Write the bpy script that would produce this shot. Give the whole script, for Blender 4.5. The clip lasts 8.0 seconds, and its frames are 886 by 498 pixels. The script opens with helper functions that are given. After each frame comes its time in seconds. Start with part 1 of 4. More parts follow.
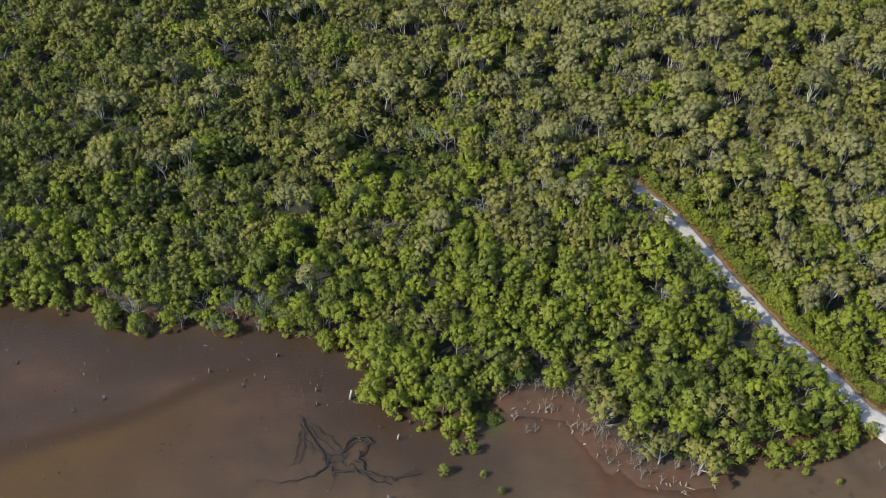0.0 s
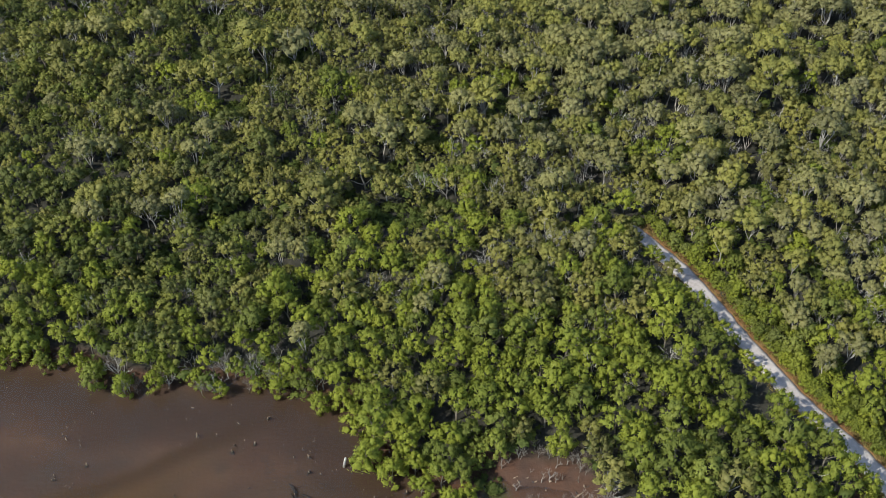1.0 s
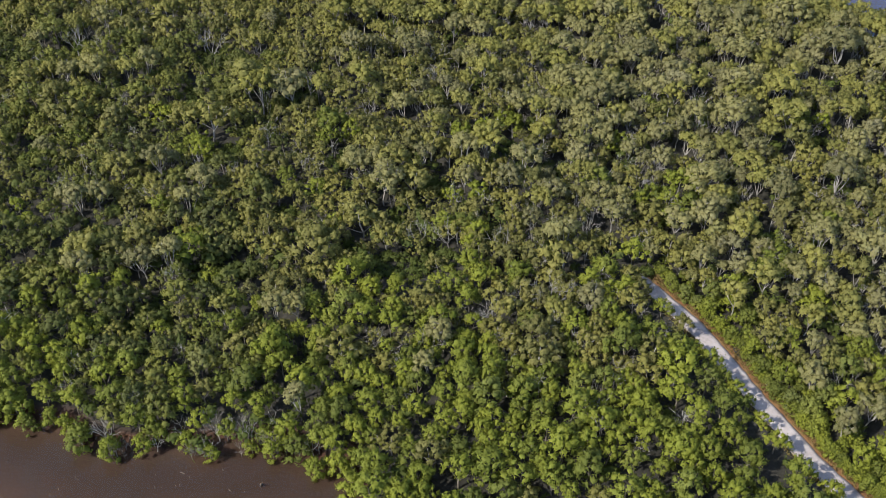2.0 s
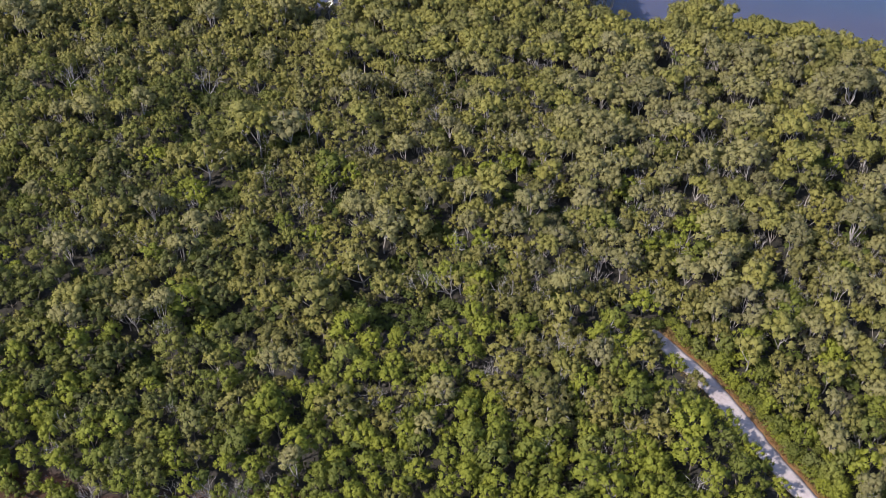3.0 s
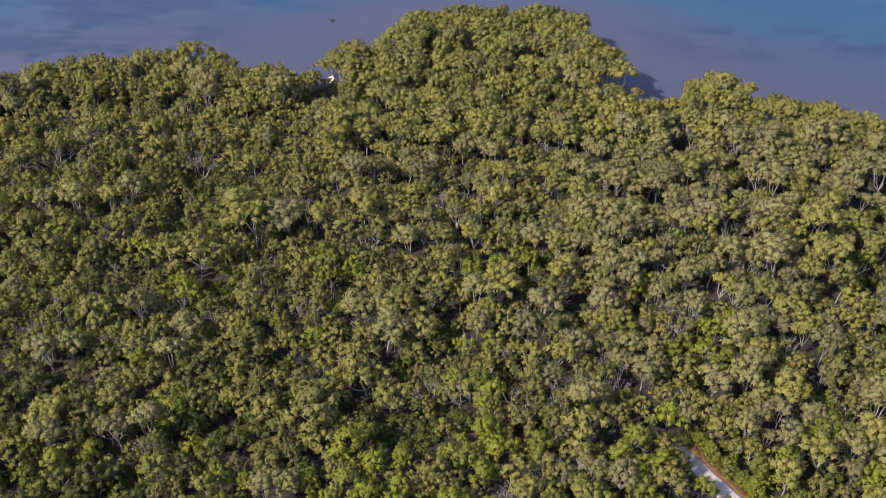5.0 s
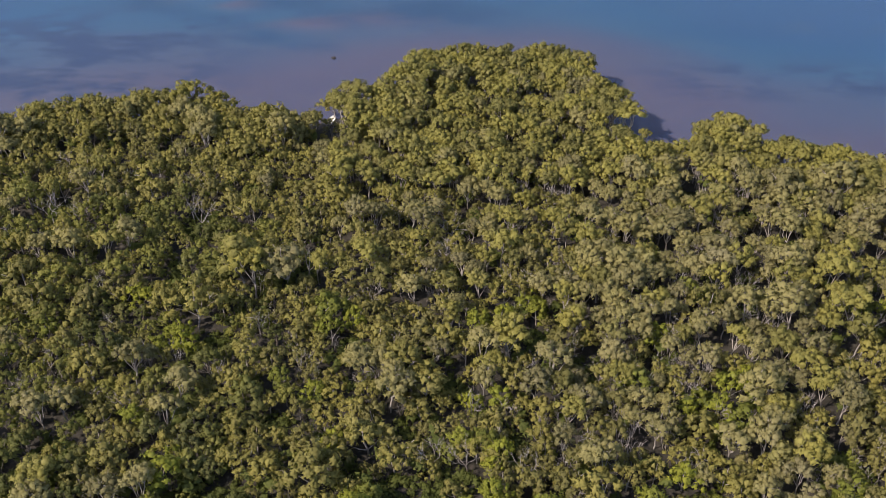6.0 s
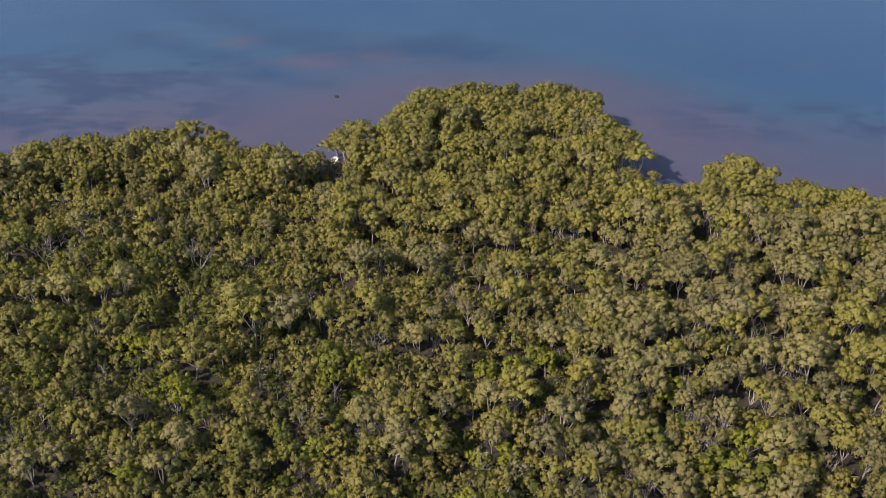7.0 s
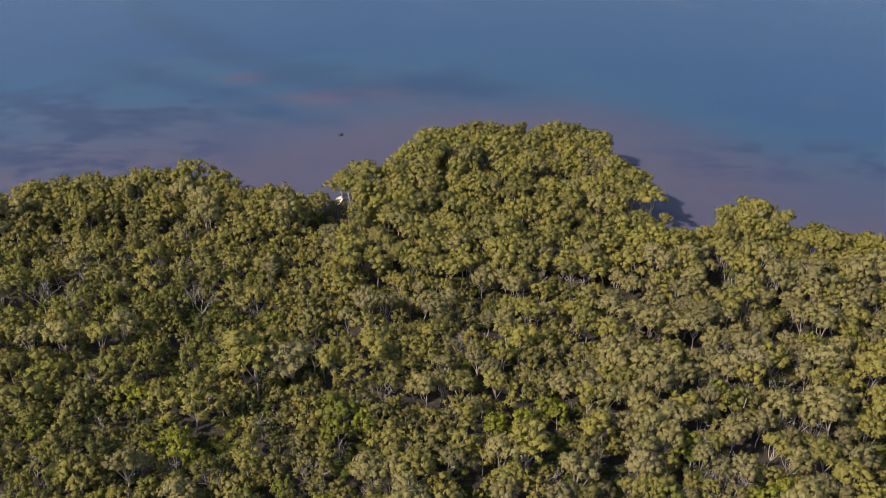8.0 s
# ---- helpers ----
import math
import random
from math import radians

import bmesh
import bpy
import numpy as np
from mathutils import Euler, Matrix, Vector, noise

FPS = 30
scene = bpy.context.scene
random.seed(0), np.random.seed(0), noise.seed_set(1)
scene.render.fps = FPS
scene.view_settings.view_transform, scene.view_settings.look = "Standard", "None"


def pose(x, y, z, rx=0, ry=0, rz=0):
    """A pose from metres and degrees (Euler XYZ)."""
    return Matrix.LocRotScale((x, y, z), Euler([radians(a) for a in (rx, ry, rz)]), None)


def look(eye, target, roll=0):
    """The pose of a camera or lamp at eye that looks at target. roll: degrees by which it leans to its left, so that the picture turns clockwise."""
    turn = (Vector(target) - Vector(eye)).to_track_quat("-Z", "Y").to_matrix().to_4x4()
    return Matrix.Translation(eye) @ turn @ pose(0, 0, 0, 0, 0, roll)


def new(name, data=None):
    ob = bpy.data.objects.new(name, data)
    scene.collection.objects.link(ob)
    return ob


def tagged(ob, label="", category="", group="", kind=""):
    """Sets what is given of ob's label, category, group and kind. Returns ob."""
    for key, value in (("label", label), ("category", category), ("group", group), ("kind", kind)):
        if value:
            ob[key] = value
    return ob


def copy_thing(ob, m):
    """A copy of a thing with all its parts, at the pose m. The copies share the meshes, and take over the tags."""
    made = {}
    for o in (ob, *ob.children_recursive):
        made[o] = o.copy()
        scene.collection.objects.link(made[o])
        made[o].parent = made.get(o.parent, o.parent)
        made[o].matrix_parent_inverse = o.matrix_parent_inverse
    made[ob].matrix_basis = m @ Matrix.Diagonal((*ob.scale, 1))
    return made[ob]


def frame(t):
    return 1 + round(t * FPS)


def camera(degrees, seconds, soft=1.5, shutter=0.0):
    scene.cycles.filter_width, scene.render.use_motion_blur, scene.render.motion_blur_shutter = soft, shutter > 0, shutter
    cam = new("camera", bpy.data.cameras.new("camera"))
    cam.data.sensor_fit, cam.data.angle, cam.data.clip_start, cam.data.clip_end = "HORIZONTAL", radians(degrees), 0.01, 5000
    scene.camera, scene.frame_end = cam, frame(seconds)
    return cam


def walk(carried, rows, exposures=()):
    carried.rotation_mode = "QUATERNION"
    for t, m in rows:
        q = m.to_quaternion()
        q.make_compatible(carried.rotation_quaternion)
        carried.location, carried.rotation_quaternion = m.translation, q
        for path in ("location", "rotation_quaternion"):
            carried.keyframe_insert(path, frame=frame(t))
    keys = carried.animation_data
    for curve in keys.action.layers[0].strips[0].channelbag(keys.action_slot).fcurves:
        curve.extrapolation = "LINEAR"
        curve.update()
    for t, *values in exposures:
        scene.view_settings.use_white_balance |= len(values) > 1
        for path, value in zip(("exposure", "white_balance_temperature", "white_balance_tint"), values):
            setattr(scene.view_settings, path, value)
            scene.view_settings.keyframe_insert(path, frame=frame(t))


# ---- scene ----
cam = camera(48.3, 8.0, soft=0.75)
ROWS = [  # seconds, place, yaw, pitch, roll
    (0.0, -0.027, -0.263, 105.250, 0.871, -44.755, -0.514),
    (0.5, 0.334, 3.684, 105.112, 1.036, -44.234, -0.611),
    (1.0, 0.532, 7.507, 104.980, 1.160, -43.704, -0.689),
    (1.5, 0.591, 11.220, 104.854, 1.248, -43.162, -0.749),
    (2.0, 0.534, 14.835, 104.736, 1.304, -42.602, -0.792),
    (2.5, 0.380, 18.361, 104.626, 1.332, -42.022, -0.818),
    (3.0, 0.147, 21.806, 104.524, 1.338, -41.417, -0.829),
    (3.5, -0.150, 25.174, 104.430, 1.324, -40.788, -0.825),
    (4.0, -0.501, 28.468, 104.347, 1.297, -40.132, -0.809),
    (4.5, -0.895, 31.689, 104.273, 1.260, -39.450, -0.780),
    (5.0, -1.327, 34.833, 104.210, 1.218, -38.743, -0.740),
    (5.5, -1.793, 37.898, 104.158, 1.174, -38.012, -0.689),
    (6.0, -2.291, 40.876, 104.117, 1.135, -37.259, -0.629),
    (6.5, -2.824, 43.759, 104.089, 1.103, -36.488, -0.561),
    (7.0, -3.396, 46.534, 104.074, 1.083, -35.704, -0.485),
    (7.5, -4.014, 49.190, 104.072, 1.080, -34.910, -0.403),
    (8.0, -4.688, 51.710, 104.084, 1.099, -34.114, -0.315),
]
walk(cam, [(t, pose(x, y, z, 90 + pitch, 0, yaw) @ pose(0, 0, 0, 0, 0, roll)) for t, x, y, z, yaw, pitch, roll in ROWS],
     [(0.0, 0.95, 6550, -4), (1.5, 0.99, 6520, -1), (3.0, 1.05, 6450, 15), (4.5, 1.07, 6750, 17), (6.0, 0.98, 7230, 18), (8.0, 0.84, 7680, 18)])

# ---------------------------------------------------------------- light
SUN_EL, SUN_AZ = 44.0, 241.0  # degrees; the compass bearing that the sun stands at, from +y towards +x
world = bpy.data.worlds.new("sky")
scene.world = world
world.use_nodes = True
wn = world.node_tree.nodes
sky = wn.new("ShaderNodeTexSky")
sky.sky_type, sky.sun_disc = "NISHITA", False
sky.sun_elevation, sky.sun_rotation = radians(SUN_EL), radians(SUN_AZ)
wn["Background"].inputs["Strength"].default_value = 0.15
world.node_tree.links.new(sky.outputs[0], wn["Background"].inputs["Color"])
sun_data = bpy.data.lights.new("sun", "SUN")
sun_data.energy, sun_data.angle, sun_data.color = 3.7, radians(0.5), (1.0, 0.93, 0.82)
sun = new("sun", sun_data)
to_sun = Vector((math.sin(radians(SUN_AZ)) * math.cos(radians(SUN_EL)), math.cos(radians(SUN_AZ)) * math.cos(radians(SUN_EL)), math.sin(radians(SUN_EL))))
sun.matrix_world = look(to_sun * 300, (0, 0, 0))


# ---------------------------------------------------------------- materials
class Nodes:
    """A short way to write node trees."""

    def __init__(self, name):
        self.mat = bpy.data.materials.new(name)
        self.mat.use_nodes = True
        self.tree = self.mat.node_tree
        self.tree.nodes.clear()
        self.out = self.add("ShaderNodeOutputMaterial")
        self.pos = self.add("ShaderNodeNewGeometry").outputs["Position"]

    def add(self, kind, **inputs):
        node = self.tree.nodes.new(kind)
        for key, value in inputs.items():
            self.set(node, key.replace("_", " "), value)
        return node

    def set(self, node, key, value):
        socket = node.inputs[key]
        if isinstance(value, bpy.types.NodeSocket):
            self.tree.links.new(value, socket)
        else:
            socket.default_value = value

    def noise(self, scale, detail=3.0, rough=0.55, stretch=(1, 1, 1), turn=0.0, move=(0, 0, 0)):
        m = self.add("ShaderNodeMapping", Vector=self.pos)
        m.inputs["Scale"].default_value = stretch
        m.inputs["Rotation"].default_value = (0, 0, radians(turn))
        m.inputs["Location"].default_value = move
        n = self.add("ShaderNodeTexNoise", Vector=m.outputs[0], Scale=scale, Detail=detail, Roughness=rough)
        return n.outputs["Fac"]

    def ramp(self, fac, stops, mode="LINEAR"):
        r = self.add("ShaderNodeValToRGB", Fac=fac)
        r.color_ramp.interpolation = mode
        e = r.color_ramp.elements
        while len(e) < len(stops):
            e.new(0.5)
        for item, (p, c) in zip(e, stops):
            item.position = p
            item.color = (*c, 1) if isinstance(c, tuple) else (c, c, c, 1)
        return r.outputs["Color"]

    def mix(self, fac, a, b, how="MIX"):
        m = self.tree.nodes.new("ShaderNodeMix")
        m.data_type, m.blend_type = "RGBA", how
        for key, value in ((0, fac), (6, a), (7, b)):
            if isinstance(value, bpy.types.NodeSocket):
                self.tree.links.new(value, m.inputs[key])
            else:
                m.inputs[key].default_value = (*value, 1) if isinstance(value, tuple) else value
        return m.outputs[2]

    def calc(self, how, a, b=0.0, clamp=False):
        m = self.tree.nodes.new("ShaderNodeMath")
        m.operation, m.use_clamp = how, clamp
        for key, value in ((0, a), (1, b)):
            if isinstance(value, bpy.types.NodeSocket):
                self.tree.links.new(value, m.inputs[key])
            else:
                m.inputs[key].default_value = value
        return m.outputs[0]

    def axis(self, which):
        return self.add("ShaderNodeSeparateXYZ", Vector=self.pos).outputs[which]

    def span(self, value, a, b):
        m = self.add("ShaderNodeMapRange", Value=value)
        m.inputs["From Min"].default_value, m.inputs["From Max"].default_value = a, b
        return m.outputs[0]

    def bump(self, height, strength, distance):
        return self.add("ShaderNodeBump", Height=height, Strength=strength, Distance=distance).outputs[0]

    def finish(self, shader):
        self.tree.links.new(shader, self.out.inputs["Surface"])
        return self.mat


def foliage(name, dark, mid, light, grey, patch=0.23):
    """Leaf sprays: every tree has a tone of its own, each spray differs a little; some light passes through."""
    n = Nodes(name)
    geo = n.add("ShaderNodeNewGeometry").outputs["Random Per Island"]
    own = n.add("ShaderNodeAttribute")
    own.attribute_name = "tone"
    tree = n.calc("FRACT", n.calc("ADD", own.outputs["Fac"], n.add("ShaderNodeObjectInfo").outputs["Random"]))
    mixed = n.calc("ADD", n.calc("MULTIPLY", tree, 0.46), n.calc("MULTIPLY", n.noise(patch, 3.0), 0.36))
    tone = n.ramp(n.calc("ADD", mixed, n.calc("MULTIPLY", geo, 0.09)), [(0.24, dark), (0.46, mid), (0.7, light)])
    wide = n.ramp(n.noise(0.09, 3.0, move=(31, 7, 3)), [(0.46, 0.0), (0.68, 1.0)])
    dusty = n.ramp(n.calc("FRACT", n.calc("MULTIPLY", tree, 7.13)), [(0.45, 0.0), (1.0, 0.5)])
    tone = n.mix(n.calc("MULTIPLY", wide, dusty), tone, grey)
    young = n.ramp(n.calc("FRACT", n.calc("MULTIPLY", tree, 13.7)), [(0.85, 0.0), (1.0, 0.3)])
    tone = n.mix(young, tone, n.mix(1.0, light, (1.12, 1.1, 0.85), "MULTIPLY"))
    tone = n.mix(n.ramp(geo, [(0.9, 0.0), (0.97, 0.25)]), tone, grey)
    p = n.add("ShaderNodeBsdfPrincipled", Base_Color=tone, Roughness=0.65)
    p.inputs["Specular IOR Level"].default_value = 0.1
    t = n.add("ShaderNodeBsdfTranslucent", Color=n.mix(0.5, tone, (0.16, 0.2, 0.02)))
    m = n.add("ShaderNodeMixShader", Fac=0.26)
    n.tree.links.new(p.outputs[0], m.inputs[1])
    n.tree.links.new(t.outputs[0], m.inputs[2])
    return n.finish(m.outputs[0])


def plain(name, stops, scale, rough=0.85, stretch=(1, 1, 1), fine=12.0, depth=0.03, strength=0.5, spec=0.3):
    """A matt surface with variation at two sizes."""
    n = Nodes(name)
    a, b = n.noise(scale, 4.0, stretch=stretch), n.noise(fine, 3.0)
    tone = n.ramp(n.calc("ADD", n.calc("MULTIPLY", a, 0.7), n.calc("MULTIPLY", b, 0.3)), stops)
    p = n.add("ShaderNodeBsdfPrincipled", Base_Color=tone, Roughness=rough, Normal=n.bump(b, strength, depth))
    p.inputs["Specular IOR Level"].default_value = spec
    return n.finish(p.outputs[0])


VIVID = foliage("mangrove_leaf", (0.085, 0.096, 0.022), (0.143, 0.158, 0.025), (0.17, 0.181, 0.027), (0.145, 0.15, 0.064))
OLIVE = foliage("olive_leaf", (0.102, 0.096, 0.036), (0.157, 0.145, 0.043), (0.176, 0.16, 0.046), (0.18, 0.165, 0.086))
COAST = foliage("coast_leaf", (0.106, 0.102, 0.036), (0.172, 0.162, 0.045), (0.187, 0.173, 0.048), (0.188, 0.172, 0.1))
GREY = foliage("grey_green_leaf", (0.12, 0.111, 0.053), (0.172, 0.158, 0.066), (0.187, 0.17, 0.072), (0.192, 0.173, 0.122))
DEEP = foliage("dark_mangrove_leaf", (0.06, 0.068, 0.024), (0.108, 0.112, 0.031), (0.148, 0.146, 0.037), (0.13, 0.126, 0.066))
# undergrowth leaves: far darker than the crowns, canopy shade put into the colour
SHADY = foliage("undergrowth_leaf_shaded", (0.022, 0.032, 0.012), (0.045, 0.06, 0.017), (0.085, 0.1, 0.025), (0.08, 0.084, 0.045))
BARK = plain("pale_bark", [(0.3, (0.12, 0.106, 0.1)), (0.5, (0.25, 0.23, 0.222)), (0.7, (0.42, 0.395, 0.38))], 1.5, stretch=(1, 1, 0.3))
DARK_BARK = plain("dark_bark", [(0.3, (0.06, 0.05, 0.042)), (0.5, (0.13, 0.11, 0.095)), (0.7, (0.24, 0.21, 0.19))], 1.5, stretch=(1, 1, 0.3))
DRIFT = plain("weathered_wood", [(0.3, (0.1, 0.068, 0.048)), (0.5, (0.2, 0.148, 0.108)), (0.7, (0.38, 0.3, 0.24))], 2.5, stretch=(1, 1, 0.3))
GREY_WOOD = plain("grey_dead_wood", [(0.3, (0.08, 0.07, 0.066)), (0.5, (0.15, 0.132, 0.124)), (0.7, (0.26, 0.235, 0.225))], 1.5, stretch=(1, 1, 0.3))
SUNK = plain("waterlogged_wood", [(0.3, (0.027, 0.024, 0.026)), (0.7, (0.05, 0.043, 0.042))], 2.0)
STRAW = plain("rusty_grass", [(0.3, (0.1, 0.06, 0.024)), (0.5, (0.14, 0.1, 0.034)), (0.7, (0.125, 0.13, 0.034))], 0.5)
WHITE_PAINT = plain("white_paint", [(0.3, (0.72, 0.72, 0.7)), (0.7, (0.82, 0.82, 0.8))], 1.5, rough=0.4, depth=0.002)


def path_material():
    n = Nodes("pale_sand")
    big, small, grit = n.noise(0.35, 4.0), n.noise(2.2, 4.0), n.noise(14.0, 3.0)
    tone = n.ramp(n.calc("ADD", n.calc("MULTIPLY", big, 0.5), n.calc("MULTIPLY", small, 0.5)), [(0.3, (0.17, 0.14, 0.142)), (0.45, (0.29, 0.25, 0.255)), (0.65, (0.375, 0.33, 0.335))])
    tone = n.mix(n.ramp(grit, [(0.3, 0.5), (0.5, 0.0)]), tone, (0.3, 0.25, 0.2))
    p = n.add("ShaderNodeBsdfPrincipled", Base_Color=tone, Roughness=0.95, Normal=n.bump(small, 0.5, 0.06))
    return n.finish(p.outputs[0])


def ditch_material():
    n = Nodes("rusty_mud")
    tone = n.ramp(n.noise(0.7, 5.0), [(0.3, (0.07, 0.034, 0.014)), (0.5, (0.145, 0.066, 0.025)), (0.7, (0.155, 0.098, 0.04))])
    p = n.add("ShaderNodeBsdfPrincipled", Base_Color=tone, Roughness=0.75, Normal=n.bump(n.noise(5.0), 0.5, 0.05))
    return n.finish(p.outputs[0])


def ground_material():
    n = Nodes("mud_sand_and_litter")
    z, y = n.axis(2), n.axis(1)
    # lagoon bed: grey-brown silt, a golden tannin drift that runs out from the shore, dark soft spots
    x = n.axis(0)
    silt = n.ramp(n.noise(0.12, 5.0, stretch=(0.6, 1.2, 1), turn=-18), [(0.3, (0.044, 0.019, 0.010)), (0.5, (0.069, 0.031, 0.019)), (0.7, (0.096, 0.048, 0.030))])
    pale_silt = n.span(n.calc("ADD", n.calc("SUBTRACT", y, n.calc("MULTIPLY", x, 0.25)), n.calc("MULTIPLY", n.noise(0.06, 3.0, move=(2, 2, 0)), 30.0)), 98, 74)
    silt = n.mix(n.calc("MULTIPLY", pale_silt, 0.7), silt, (0.12, 0.076, 0.05))
    cloud = n.ramp(n.noise(0.16, 6.0, 0.65, move=(8, 1, 0)), [(0.45, 0.0), (0.65, 0.5)])
    silt = n.mix(cloud, silt, (0.037, 0.024, 0.018))
    pool = n.add("ShaderNodeVectorMath")
    pool.operation = "DISTANCE"
    n.set(pool, 0, n.pos)
    pool.inputs[1].default_value = (2.5, 67.5, 0.0)
    pool = n.span(n.calc("ADD", pool.outputs["Value"], n.calc("MULTIPLY", n.noise(0.15, 4.0, move=(6, 6, 0)), 8.0)), 13.0, 5.0)
    silt = n.mix(n.calc("MULTIPLY", pool, 0.7), silt, (0.030, 0.016, 0.012))
    drift = n.calc("SUBTRACT", n.calc("SUBTRACT", y, n.calc("MULTIPLY", x, 0.417)), n.calc("ADD", 93.4, n.calc("MULTIPLY", n.span(x, -40, -26), 3.0)))
    drift = n.calc("ADD", drift, n.calc("MULTIPLY", n.calc("SUBTRACT", n.noise(0.1, 6.0, 0.65, move=(1, 4, 0)), 0.5), 4.5))
    west = n.span(x, -21, -28)
    golden = n.calc("MULTIPLY", n.calc("MULTIPLY", n.span(drift, 1.8, -1.0), n.span(drift, -22, -4)), n.span(x, -26, -46))
    silt = n.mix(n.calc("MULTIPLY", golden, 0.9), silt, (0.092, 0.043, 0.006))
    core = n.calc("MULTIPLY", n.calc("MULTIPLY", n.span(drift, 1.9, 0.3), n.span(drift, -3.2, -0.9)), west)
    silt = n.mix(n.calc("MULTIPLY", core, 0.9), silt, (0.044, 0.017, 0.002))
    violet = n.calc("MULTIPLY", n.ramp(n.noise(0.13, 4.0, move=(9, 9, 0)), [(0.52, 0.0), (0.66, 0.7)]), n.span(drift, 1.0, 4.0))
    silt = n.mix(violet, silt, (0.055, 0.036, 0.033))
    spots = n.ramp(n.noise(0.55, 4.0, 0.6), [(0.58, 0.0), (0.7, 0.6)])
    spread = n.ramp(n.noise(0.07, 2.0, move=(4, 3, 0)), [(0.42, 0.0), (0.58, 1.0)])
    silt = n.mix(n.calc("MULTIPLY", spots, spread), silt, (0.020, 0.016, 0.016))
    silt = n.mix(n.calc("MULTIPLY", n.span(z, -0.36, -0.6), 0.85), silt, (0.03, 0.012, 0.005))
    # sea bed: rosy sand in the shallows, blue-green where it lies deeper, dark weed beds
    deep = n.span(z, -2.6, -0.2)
    sand = n.ramp(deep, [(0.0, (0.01, 0.073, 0.182)), (0.35, (0.012, 0.086, 0.18)), (0.6, (0.028, 0.094, 0.17)), (0.8, (0.066, 0.085, 0.138)), (1.0, (0.108, 0.082, 0.115))])
    wander = n.calc("MULTIPLY", n.calc("SUBTRACT", n.noise(0.05, 7.0, 0.68, stretch=(0.7, 1, 1), move=(7, 2, 0)), 0.5), 24.0)
    south = n.calc("ABSOLUTE", n.calc("ADD", n.calc("SUBTRACT", n.calc("ADD", y, n.calc("MULTIPLY", x, 0.54)), 240.8), wander))
    gully = n.calc("MULTIPLY", n.calc("MULTIPLY", n.span(south, 8.0, 1.0), n.span(x, -28, -44)), n.span(x, -108, -88))
    bow = n.calc("ADD", 279.0, n.calc("MULTIPLY", n.calc("POWER", n.calc("MINIMUM", n.calc("ADD", x, 10.0), 0.0), 2.0), 0.0074))
    north = n.calc("ABSOLUTE", n.calc("ADD", n.calc("SUBTRACT", y, bow), wander))
    channel = n.calc("MAXIMUM", gully, n.calc("MULTIPLY", n.span(north, 13.0, 3.0), n.span(x, 22, -6)))
    channel = n.calc("MULTIPLY", channel, n.ramp(n.noise(0.06, 6.0, 0.65, stretch=(0.6, 1, 1), move=(3, 8, 0)), [(0.36, 0.25), (0.54, 1.0)]))
    sand = n.mix(n.calc("MULTIPLY", channel, 0.9), sand, (0.005, 0.056, 0.128))
    west_bed = n.calc("MULTIPLY", n.span(x, -48, -70), n.span(y, 288, 268))
    east_bed = n.calc("MULTIPLY", n.calc("MULTIPLY", n.span(x, 34, 62), n.span(y, 252, 245)), n.span(y, 230, 238))
    where = n.calc("ADD", n.calc("ADD", 0.1, n.calc("MULTIPLY", n.calc("MAXIMUM", west_bed, east_bed), 0.75)), n.calc("MULTIPLY", channel, 0.45), True)
    patch = n.calc("ADD", n.calc("MULTIPLY", n.noise(0.07, 8.0, 0.66, stretch=(0.6, 1.0, 1), turn=-8), 0.62), n.calc("MULTIPLY", n.noise(0.22, 6.0, 0.6, stretch=(0.6, 1.0, 1), turn=-8), 0.38))
    weed = n.ramp(patch, [(0.46, 0.0), (0.55, 1.0)])
    sand = n.mix(n.calc("MULTIPLY", weed, where), sand, n.mix(channel, (0.014, 0.032, 0.09), (0.005, 0.044, 0.106)))
    pale = n.ramp(n.noise(0.035, 8.0, 0.62, stretch=(0.8, 1.1, 1), turn=-15, move=(5, 5, 0)), [(0.56, 0.0), (0.74, 0.35)])
    sand = n.mix(pale, sand, (0.106, 0.150, 0.196))
    bed = n.mix(n.span(y, 150, 152), silt, sand)
    # land: red-brown mud at the water's edge, dark leaf litter higher up
    mud = n.ramp(n.noise(0.5, 5.0), [(0.3, (0.026, 0.012, 0.008)), (0.5, (0.042, 0.02, 0.014)), (0.7, (0.058, 0.032, 0.024))])
    litter = n.ramp(n.noise(1.3, 5.0), [(0.3, (0.011, 0.01, 0.008)), (0.5, (0.019, 0.017, 0.013)), (0.7, (0.042, 0.036, 0.03))])
    algae = n.add("ShaderNodeVectorMath")
    algae.operation = "DISTANCE"
    n.set(algae, 0, n.pos)
    algae.inputs[1].default_value = (5.3, 74.0, 0.0)
    algae = n.span(n.calc("ADD", algae.outputs["Value"], n.calc("MULTIPLY", n.noise(0.6, 4.0), 2.0)), 3.2, 1.6)
    mud = n.mix(n.calc("MULTIPLY", algae, 0.8), mud, (0.035, 0.05, 0.008))
    bed = n.mix(n.calc("MULTIPLY", algae, 0.8), bed, (0.035, 0.05, 0.008))
    near_side = n.span(y, 152, 150)
    rusty = n.ramp(n.noise(0.22, 5.0, move=(3, 1, 0)), [(0.4, 0.0), (0.62, 0.7)])
    mud = n.mix(rusty, mud, (0.066, 0.025, 0.011))
    bed = n.mix(n.calc("MULTIPLY", n.span(z, -0.3, -0.02), near_side), bed, n.mix(1.0, mud, (1.7, 1.62, 1.55), "MULTIPLY"))
    land = n.mix(n.span(n.calc("ADD", z, n.calc("MULTIPLY", n.span(x, 6, 0), 0.22)), 0.22, 0.42), mud, litter)
